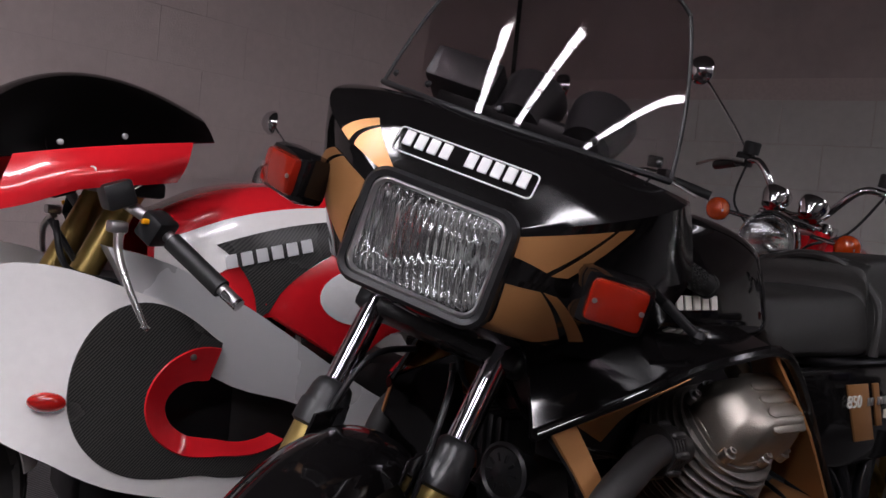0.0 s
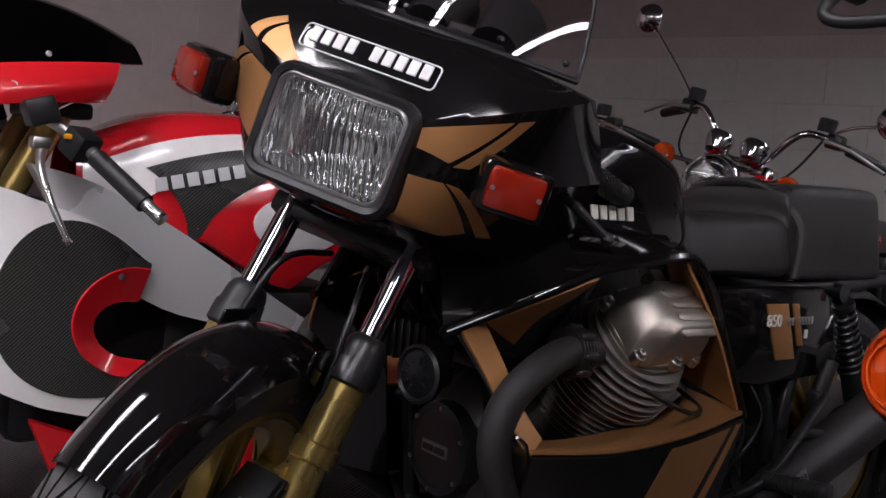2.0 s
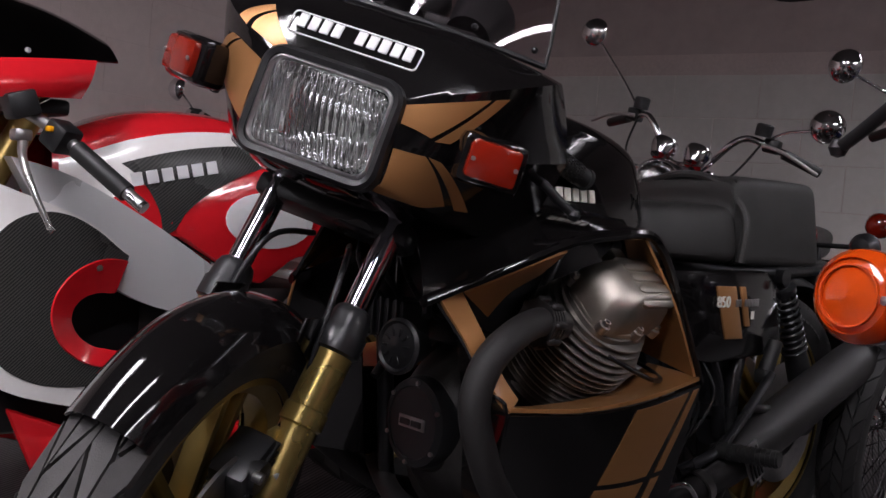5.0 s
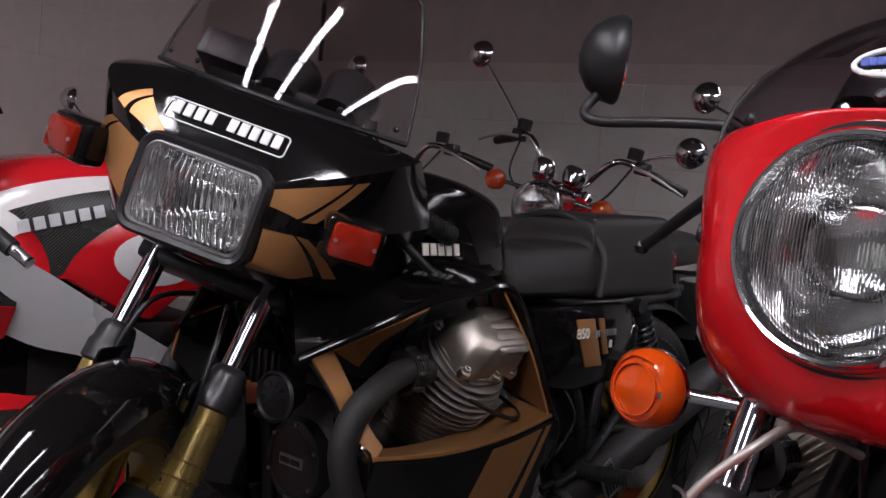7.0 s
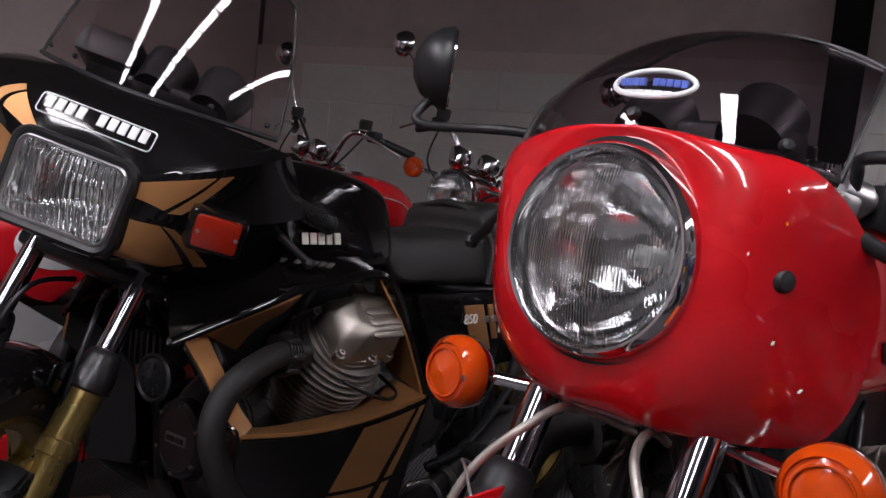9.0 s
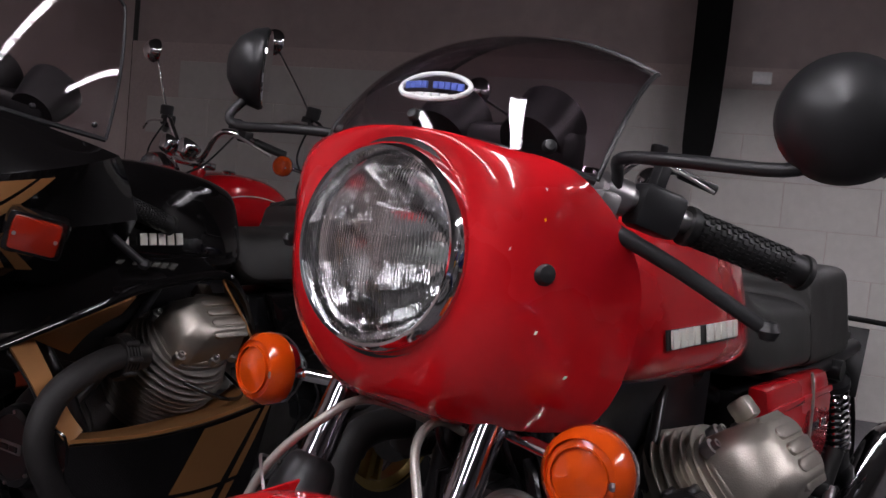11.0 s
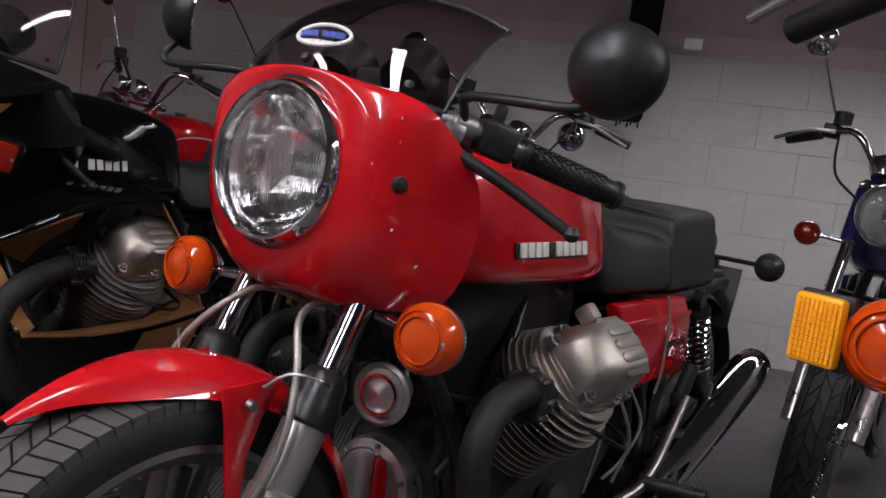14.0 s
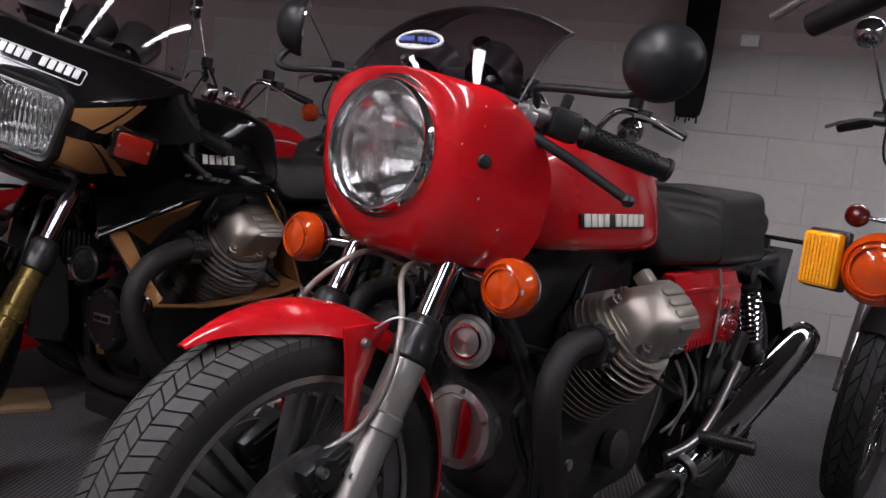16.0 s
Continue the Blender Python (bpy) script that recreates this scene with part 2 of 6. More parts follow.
def loft(rings, caps=True, sub=4):
    """Skin over closed sections, smoothed from one to the next."""
    n = len(rings[0])
    lines = [spline([r[k] for r in rings], sub) for k in range(n)]
    m = len(lines[0])
    vs = [lines[k][i] for i in range(m) for k in range(n)]
    fs = [((i - 1) * n + k, (i - 1) * n + (k + 1) % n, i * n + (k + 1) % n, i * n + k) for i in range(1, m) for k in range(n)]
    if caps:
        fs.append(tuple(reversed(range(n))))
        fs.append(tuple(range(len(vs) - n, len(vs))))
    return vs, fs


def section(x, w, zb, zt, e=2.6, n=28, top=1.0, yc=0.0):
    """Rounded section across x: half width w, from zb to zt; top: how wide the upper half is."""
    out = []
    for k in range(n):
        a = 2 * math.pi * k / n
        c, s = math.cos(a), math.sin(a)
        y = math.copysign(abs(c) ** (2 / e), c) * w
        z = math.copysign(abs(s) ** (2 / e), s)
        y *= 1 + (top - 1) * (z * 0.5 + 0.5)
        out.append(V((x, yc + y, (zb + zt) / 2 + z * (zt - zb) / 2)))
    return out


def sheet(fn, nu, nv, th=0.003):
    """Shell of a surface fn(u, v), with thickness th and closed edges."""
    p = [[V(fn(i / nu, j / nv)) for j in range(nv + 1)] for i in range(nu + 1)]
    vs, fs = [], []
    for s in (0, 1):
        for i in range(nu + 1):
            for j in range(nv + 1):
                du = p[min(i + 1, nu)][j] - p[max(i - 1, 0)][j]
                dv = p[i][min(j + 1, nv)] - p[i][max(j - 1, 0)]
                nn = du.cross(dv)
                nn = nn.normalized() if nn.length > 1e-12 else V((0, 0, 1))
                vs.append(p[i][j] - nn * th * s)
    w, k = nv + 1, (nu + 1) * (nv + 1)
    for i in range(nu):
        for j in range(nv):
            a = i * w + j
            fs.append((a, a + w, a + w + 1, a + 1))
            fs.append((k + a, k + a + 1, k + a + w + 1, k + a + w))
    for i in range(nu):
        a, b = i * w, i * w + nv
        fs.append((a, k + a, k + a + w, a + w))
        fs.append((b, b + w, k + b + w, k + b))
    for j in range(nv):
        a, b = j, nu * w + j
        fs.append((a, a + 1, k + a + 1, k + a))
        fs.append((b, k + b, k + b + 1, b + 1))
    return vs, fs


def lerp_list(rows, u):
    """Row of numbers at u (0 to 1) along a list of rows, smoothed."""
    x = u * (len(rows) - 1)
    i = min(int(x), len(rows) - 2)
    t = x - i
    g = [np.array(rows[max(min(j, len(rows) - 1), 0)], float) for j in (i - 1, i, i + 1, i + 2)]
    return 0.5 * (2 * g[1] + (g[2] - g[0]) * t + (2 * g[0] - 5 * g[1] + 4 * g[2] - g[3]) * t * t + (3 * g[1] - g[0] - 3 * g[2] + g[3]) * t ** 3)


BASE = Matrix()


def part(name, m, mat, parent, label="", angle=38, base=None, kind=""):
    """Links a shape as one mesh under a thing or a part."""
    me = bpy.data.meshes.new(name)
    b = BASE if base is None else base
    me.from_pydata([b @ V(p) for p in m[0]], [], m[1])
    me.polygons.foreach_set("use_smooth", [True] * len(me.polygons))
    me.set_sharp_from_angle(angle=radians(angle))
    me.materials.append(mat)
    ob = new(name, me)
    ob.parent = parent
    if label or kind:
        tagged(ob, label=label, kind=kind)
    return ob


def thing(name, label, category, m=Matrix(), group="", kind=""):
    ob = new(name)
    ob.empty_display_size = 0.1
    ob.matrix_world = m
    return tagged(ob, label, category, group, kind)


def lamp_off_shadow(ob):
    ob.visible_shadow = False
    return ob

# ---- shared bike parts ----
SIDE = Matrix(((1, 0, 0, 0), (0, 0, -1, 0), (0, 1, 0, 0), (0, 0, 0, 1)))


def side_m(y):
    """Outlines drawn in x and z, standing at that y."""
    return Matrix.Translation((0, y, 0)) @ SIDE


def steering(angle, px):
    p = V((px, 0, 0.85))
    k = V((-math.sin(radians(27)), 0, math.cos(radians(27))))
    return Matrix.Translation(p) @ Matrix.Rotation(radians(angle), 4, k) @ Matrix.Translation(-p)


def tyre_shape(R, w, m):
    r0 = R - 0.086
    half = [(r0, 0.62 * w), (r0 + 0.012, 0.86 * w), (R - 0.042, 1.0 * w), (R - 0.027, 0.92 * w), (R - 0.017, 0.62 * w), (R - 0.012, 0.25 * w)]
    return ring(half + [(R - 0.011, 0.0)] + [(r, -h) for r, h in reversed(half)], 72, m)


def tread_shape(R, w, m, count, slant, rows):
    """Raised rubber blocks in slanted rows on the tyre's crown."""
    out = []
    for side in (-1, 1):
        for h0, h1, mul in rows:
            n = count * mul
            for i in range(n):
                pts = []
                for top in (0, 1):
                    for a, h in ((0.07, h0), (0.93, h0), (0.93, h1), (0.07, h1)):
                        th = 2 * math.pi * (i + a + (0.5 if side > 0 else 0)) / n + slant * (h - h0) * (1 if h0 < 0.3 else -1)
                        hh = side * h * w
                        r = R - 0.022 * (h ** 2.6) - 0.014 + 0.014 * top
                        pts.append(m @ V((r * math.cos(th), r * math.sin(th), hh)))
                out.append((pts, [(0, 1, 5, 4), (1, 2, 6, 5), (2, 3, 7, 6), (3, 0, 4, 7), (4, 5, 6, 7)]))
    return join(*out)


def cast_wheel(bike, name, c, R, w, rim, base, blocks, disc=True):
    m = axis_m(c, (0, 1, 0))
    rr = R - 0.086
    rimring = ring([(rr - 0.022, -0.02), (rr - 0.022, 0.02), (rr - 0.006, 0.030), (rr + 0.010, 0.038), (rr + 0.012, 0.030), (rr + 0.002, 0.012), (rr + 0.002, -0.012), (rr + 0.012, -0.030), (rr + 0.010, -0.038), (rr - 0.006, -0.030)], 64, m)
    hub = lathe([(0.0, -0.052), (0.045, -0.052), (0.05, -0.045), (0.05, 0.045), (0.045, 0.052), (0.0, 0.052)], 24, m)
    wheel = part(name, join(rimring, hub), rim, bike, base=base)
    for k in range(6):
        a = 2 * math.pi * k / 6 + 0.3
        ribs = []
        for s in (-1, 1):
            p0 = V((0.045 * math.cos(a + 0.35 * s), 0.045 * math.sin(a + 0.35 * s), 0))
            p1 = V(((rr - 0.018) * math.cos(a + 0.13 * s), (rr - 0.018) * math.sin(a + 0.13 * s), 0))
            d = p1 - p0
            ribs.append(moved(box(0.016, 0.034, d.length, axis_m((p0 + p1) / 2, d), 0.004), m))
        web = moved(box(0.022, 0.012, rr * 0.62, axis_m((rr * 0.55 * math.cos(a), rr * 0.55 * math.sin(a), 0), (math.cos(a), math.sin(a), 0)), 0.003), m)
        part("spoke", join(*ribs, web), rim, wheel, base=base)
    part("tyre", tyre_shape(R, w, m), RUBBER, wheel, "black rubber tyre", base=base)
    part("tread", tread_shape(R, w, m, *blocks), DUST_RUBBER, wheel, base=base, kind="stuff")
    for sgn in (-1, 1):
        part("rim_lip", ring([(rr - 0.002, sgn * 0.0385), (rr + 0.012, sgn * 0.0385), (rr + 0.013, sgn * 0.042), (rr - 0.002, sgn * 0.042)], 64, m), ALLOY if rim is GREY_ALLOY else rim, wheel, base=base)
        for k in range(16):
            if k % 8 < 5:
                q = 2 * math.pi * k / 64 + (0.9 if k < 8 else 3.4)
                part("sidewall_bar", box(0.006, 0.017, 0.0015, m @ Matrix.Rotation(q, 4, "Z") @ Matrix.Translation((R - 0.058, 0, sgn * (w + 0.0004))), 0.0004, 1), DUST_RUBBER, wheel, base=base)
    if disc:
        for s in (-1, 1):
            part("brake_disc", ring([(0.085, s * 0.062), (0.145, s * 0.062), (0.145, s * 0.067), (0.085, s * 0.067)], 48, m), STEEL, wheel, "drilled steel brake disc", base=base)
            part("disc_carrier", ring([(0.03, s * 0.055), (0.09, s * 0.060), (0.09, s * 0.066), (0.03, s * 0.062)], 24, m), PLASTIC, wheel, base=base)
    return wheel


def spring(p0, p1, r, wire, turns):
    p0, p1 = V(p0), V(p1)
    d = (p1 - p0)
    a = d.orthogonal().normalized()
    b = d.normalized().cross(a)
    n = turns * 10
    return tube([p0 + d * i / n + (a * math.cos(2 * math.pi * i / 10) + b * math.sin(2 * math.pi * i / 10)) * r for i in range(n + 1)], wire, 6, 1)


def shock(bike, top, bottom, chrome):
    top, bottom = V(top), V(bottom)
    d = bottom - top
    body = part("shock_absorber", join(tube([top, bottom], 0.012, 12), tube([top + d * 0.55, bottom], 0.021, 14), lathe([(0, -0.018), (0.02, -0.018), (0.02, 0.018), (0, 0.018)], 14, axis_m(top, (0, 1, 0))), lathe([(0, -0.018), (0.02, -0.018), (0.02, 0.018), (0, 0.018)], 14, axis_m(bottom, (0, 1, 0)))), DARK, bike)
    part("coil_spring", spring(top + d * 0.12, top + d * 0.74, 0.027, 0.0042, 10), chrome, body, "coil spring of the rear shock")
    part("spring_seat", lathe([(0.014, 0), (0.031, 0), (0.031, 0.012), (0.014, 0.012)], 18, axis_m(top + d * 0.1, d)), DARK, body)
    part("shroud", lathe([(0.012, 0), (0.025, 0.0), (0.028, 0.075), (0.012, 0.078)], 18, axis_m(top + d * 0.72, d)), PLASTIC, body)


def indicator(bike, c, direction, r, lens, base, stalk=None, chrome=CHROME):
    m = axis_m(c, direction)
    body = part("indicator", lathe([(0, -0.038), (0.016, -0.036), (r * 0.8, -0.016), (r, -0.004), (r, 0.003), (0, 0.003)], 28, m), chrome, bike, base=base)
    part("lens", lathe([(r * 0.99, 0.003), (r * 1.02, 0.008), (r * 0.98, 0.022), (r * 0.80, 0.031), (r * 0.78, 0.028), (r * 0.45, 0.034), (0.0, 0.036)], 36, m), lens, body, "round amber lens", base=base)
    part("lens_ring", ring([(r * 0.62, 0.031), (r * 0.66, 0.031), (r * 0.66, 0.0345), (r * 0.62, 0.0345)], 36, m), lens, body, base=base)
    part("lens_screw", lathe([(0, 0.0), (0.004, 0.0), (0.004, 0.003), (0, 0.004)], 10, m @ Matrix.Translation((r * 0.72, 0, 0.027))), STEEL, body, base=base)
    if stalk:
        part("stalk", tube([c, stalk], 0.0075, 10), chrome, body, base=base)
    return body


def round_headlight(bike, c, direction, r, base, label="round headlight with fluted glass and chrome rim"):
    m = axis_m(c, direction)
    body = part("headlight", ring([(r * 0.90, -0.004), (r * 0.912, 0.006), (r * 0.935, 0.012), (r * 0.965, 0.013), (r * 1.0, 0.008), (r * 1.03, -0.002), (r * 1.045, -0.016), (r * 0.99, -0.03), (r * 0.90, -0.02)], 64, m), CHROME, bike, label, base=base)
    part("reflector", lathe([(0.018, -0.085), (0.03, -0.083), (r * 0.5, -0.07), (r * 0.75, -0.045), (r * 0.9, -0.014), (r * 0.93, -0.006), (r * 0.93, -0.02), (r * 0.78, -0.055), (r * 0.5, -0.08), (0.018, -0.094)], 48, m), MIRROR, body, "bright reflector bowl", base=base)
    part("bulb", lathe([(0.0, -0.055), (0.005, -0.057), (0.006, -0.075), (0.012, -0.078), (0.012, -0.088), (0, -0.088)], 16, m), BULB, body, base=base)
    lamp_off_shadow(part("glass", lathe([(0.0, 0.016), (r * 0.4, 0.014), (r * 0.75, 0.006), (r * 0.9, -0.003), (r * 0.9, -0.008), (r * 0.75, 0.001), (r * 0.4, 0.009), (0, 0.011)], 56, m), ROUND_GLASS, body, "fluted clear glass", base=base))
    return body


def round_mirror(bike, c, direction, r, stalk, back, base, wire=0.006):
    m = axis_m(c, direction)
    body = part("mirror", lathe([(0, 0.040), (r * 0.35, 0.037), (r * 0.7, 0.026), (r * 0.93, 0.008), (r, -0.006), (r * 0.97, -0.010), (0, -0.010)], 36, m), back, bike, base=base)
    part("mirror_glass", lathe([(0, -0.0125), (r * 0.92, -0.0125), (r * 0.92, -0.0105), (0, -0.0105)], 36, m), MIRROR, body, base=base)
    part("mirror_stalk", tube(stalk, wire, 10, 4), back, body, base=base)
    return body


def bars_of_letters(bike, parent, p0, p1, up, h, count, gap_at, mat, base, depth=0.003, lift=0.0):
    """A maker's plate as plain bars, one after the other along a line."""
    p0, p1, up = V(p0), V(p1), V(up).normalized()
    d = (p1 - p0)
    x = d.normalized()
    up = (up - x * up.dot(x)).normalized()
    nrm = x.cross(up)
    out = []
    w = d.length / count
    for i in range(count):
        if i in gap_at:
            continue
        m = Matrix((x, up, nrm)).transposed().to_4x4()
        m.translation = p0 + d * ((i + 0.5) / count) + nrm * lift
        part("letter_bar", box(w * 0.74, h, depth, m, 0.0008, 1), mat, parent, base=base)


# ---- V-twin sports bikes ----


def cylinder_side(bike, s, cover, fin_mat):
    a = V((0, s * 0.7071, 0.7071))
    t = V((0, -s * 0.7071, 0.7071))
    x = V((1, 0, 0))
    base = V((-0.475, s * 0.03, 0.395))
    m = Matrix((x, t, a)).transposed().to_4x4()
    m.translation = base
    fins = []
    for i in range(15):
        h = 0.080 + i * 0.0118
        r = 0.097 if i < 7 else 0.104 - 0.0050 * max(i - 10, 0)
        fins.append(lathe([(0.060, h), (r - 0.003, h), (r, h + 0.0012), (r, h + 0.0030), (r - 0.003, h + 0.0042), (0.060, h + 0.0042)], 40, m))
    barrel = lathe([(0.0, 0.0), (0.07, 0.0), (0.072, 0.07), (0.068, 0.24), (0.0, 0.24)], 32, m)
    cyl = part("cylinder", barrel, fin_mat, bike, "finned aluminium cylinder")
    for fin in fins:
        part("cooling_fin", fin, fin_mat, cyl)

    def outline(h, hx, ht, e, dx=0.0):
        ringp = []
        for k in range(40):
            q = 2 * math.pi * k / 40
            c, sn = math.cos(q), math.sin(q)
            ringp.append(m @ V((dx + math.copysign(abs(c) ** (2 / e), c) * hx, math.copysign(abs(sn) ** (2 / e), sn) * ht, h)))
        return ringp

    part("cylinder_head", loft([outline(0.180, 0.074, 0.070, 3), outline(0.22, 0.076, 0.071, 3), outline(0.258, 0.074, 0.069, 3)], sub=2), fin_mat, cyl)
    cov = part("rocker_cover", loft([outline(0.257, 0.071, 0.065, 2.9), outline(0.265, 0.071, 0.065, 2.9), outline(0.267, 0.069, 0.063, 2.9)], sub=2), cover, cyl, "cast aluminium rocker cover")
    # chamfered hood over the flange, its front corners cut back round the bolts
    hood = []
    for h, f, t, c in ((0.266, 0.070, 0.062, 0.024), (0.288, 0.068, 0.059, 0.025), (0.304, 0.063, 0.054, 0.025), (0.320, 0.050, 0.047, 0.023), (0.330, 0.034, 0.041, 0.020), (0.333, 0.020, 0.037, 0.016)):
        cor = [(f, t - c), (f - c, t), (-0.062, t), (-0.070, t - 0.010), (-0.070, -t + 0.010), (-0.062, -t), (f - c, -t), (f, -t + c)]
        lane = []
        for a, b in zip(cor, cor[1:] + cor[:1]):
            a, b = V((*a, h)), V((*b, h))
            e = min(0.004 / max((b - a).length, 0.009), 0.4)
            lane += [m @ a.lerp(b, q) for q in (e, 0.5, 1 - e)]
        hood.append(lane)
    part("cover_hood", loft(hood, sub=1), cover, cov)
    for k, (pt, ph, tip) in enumerate(((0.042, 0.322, -22), (0.0218, 0.3305, -8), (0.0, 0.332, 0), (-0.0218, 0.3305, 8), (-0.042, 0.322, 22))):
        rib = [(-0.036, -0.0085), (0.034, -0.0085), (0.043, -0.004), (0.043, 0.004), (0.034, 0.0085), (-0.036, 0.0085)]
        part("cover_rib", prism(rib, 0.012, m @ Matrix.Translation((-0.030, pt, ph)) @ Matrix.Rotation(radians(tip), 4, "X"), 0.003), cover, cov)
    for px, pt in ((0.062, 0.048), (0.062, -0.048), (-0.060, 0.056), (-0.058, -0.058), (-0.010, -0.062), (0.020, 0.062)):
        boss = m @ Matrix.Translation((px, pt, 0.262))
        part("cover_bolt", lathe([(0, 0.0), (0.0105, 0.0), (0.0105, 0.014), (0.0062, 0.015), (0.0062, 0.022), (0.0035, 0.022), (0.0035, 0.018), (0, 0.018)], 12, boss), STEEL, cov)
    part("oil_cap", box(0.03, 0.03, 0.03, m @ Matrix.Translation((-0.040, 0.072, 0.296)), 0.006), CAST, cov)
    nut = V((-0.345, s * 0.203, 0.553))
    part("exhaust_nut", join(*[lathe([(0.020, 0.007 * k), (0.036, 0.007 * k), (0.036, 0.007 * k + 0.004), (0.020, 0.007 * k + 0.004)], 20, axis_m(nut, (1, s * 0.1, 0.05))) for k in range(5)]), MATT, cyl)
    for k in range(8):
        q = 2 * math.pi * k / 8
        mm = axis_m(nut, (1, s * 0.1, 0.05))
        part("nut_lug", box(0.012, 0.012, 0.03, mm @ Matrix.Translation((0.036 * math.cos(q), 0.036 * math.sin(q), 0.016)), 0.004, 1), MATT, cyl)
    part("spark_lead", tube([m @ V((0.06, -0.09, 0.25)), m @ V((-0.02, -0.13, 0.24)), m @ V((-0.11, -0.10, 0.2)), m @ V((-0.16, 0.02, 0.12))], 0.004, 8), DARK, cyl)
    cb = m @ V((-0.15, 0.03, 0.17))
    carb = part("carburettor", join(box(0.09, 0.055, 0.09, Matrix.Translation(cb), 0.012), lathe([(0, -0.06), (0.026, -0.06), (0.03, 0.06), (0, 0.06)], 20, axis_m(cb + V((-0.02, 0, 0)), (1, 0, 0.1)))), CAST_DARK, bike)
    part("float_bowl", lathe([(0, -0.05), (0.022, -0.048), (0.024, 0), (0, 0)], 18, Matrix.Translation(cb - V((0, 0, 0.04)))), CAST_DARK, carb)
    return cyl


def exhaust(bike, s, pipe, silencer, flared=False):
    bend = [(-0.375, s * 0.203, 0.550), (-0.300, s * 0.220, 0.556), (-0.200, s * 0.258, 0.536), (-0.161, s * 0.258, 0.498), (-0.148, s * 0.258, 0.445), (-0.169, s * 0.258, 0.382), (-0.216, s * 0.250, 0.314), (-0.36, s * 0.21, 0.20)] if flared else [(-0.375, s * 0.203, 0.552), (-0.285, s * 0.213, 0.566), (-0.222, s * 0.216, 0.552), (-0.195, s * 0.216, 0.500), (-0.213, s * 0.212, 0.426), (-0.272, s * 0.200, 0.325), (-0.36, s * 0.185, 0.225)]
    p = part("exhaust_pipe", tube(bend + [(-0.46, s * 0.175, 0.180), (-0.62, s * 0.175, 0.175), (-0.80, s * 0.187, 0.222)], 0.0225, 18), pipe, bike)
    d0, d1 = V((-0.78, s * 0.187, 0.215)), V((-1.47, s * 0.20, 0.462))
    d = d1 - d0
    part("silencer", join(tube([d0 + d * k for k in (0, 0.06, 0.16, 0.3, 0.6, 0.9, 0.97, 1.0)], [0.0225, 0.026, 0.040, 0.047, 0.050, 0.050, 0.046, 0.040], 24, 3), ring([(0.026, 0), (0.040, 0), (0.041, 0.012), (0.026, 0.012)], 24, axis_m(d1 - d.normalized() * 0.004, d))), silencer, p, "long upswept silencer")
    part("silencer_clamp", ring([(0.030, 0), (0.036, 0), (0.036, 0.018), (0.030, 0.018)], 20, axis_m(d0 + d * 0.05, d)), STEEL, p)
    plate = axis_m(d0 + d * 0.21 + V((0.0, s * 0.052, 0.01)), (0, s, 0.15))
    guard = part("heel_plate", box(0.055, 0.075, 0.004, plate @ Matrix.Rotation(radians(20), 4, "Z"), 0.002), STEEL, p, "slotted metal heel plate")
    for k in range(4):
        part("slot", box(0.006, 0.060, 0.003, plate @ Matrix.Rotation(radians(20), 4, "Z") @ Matrix.Translation((-0.018 + 0.012 * k, 0, 0.0035)), 0.001, 1), DARK, guard)
    return p


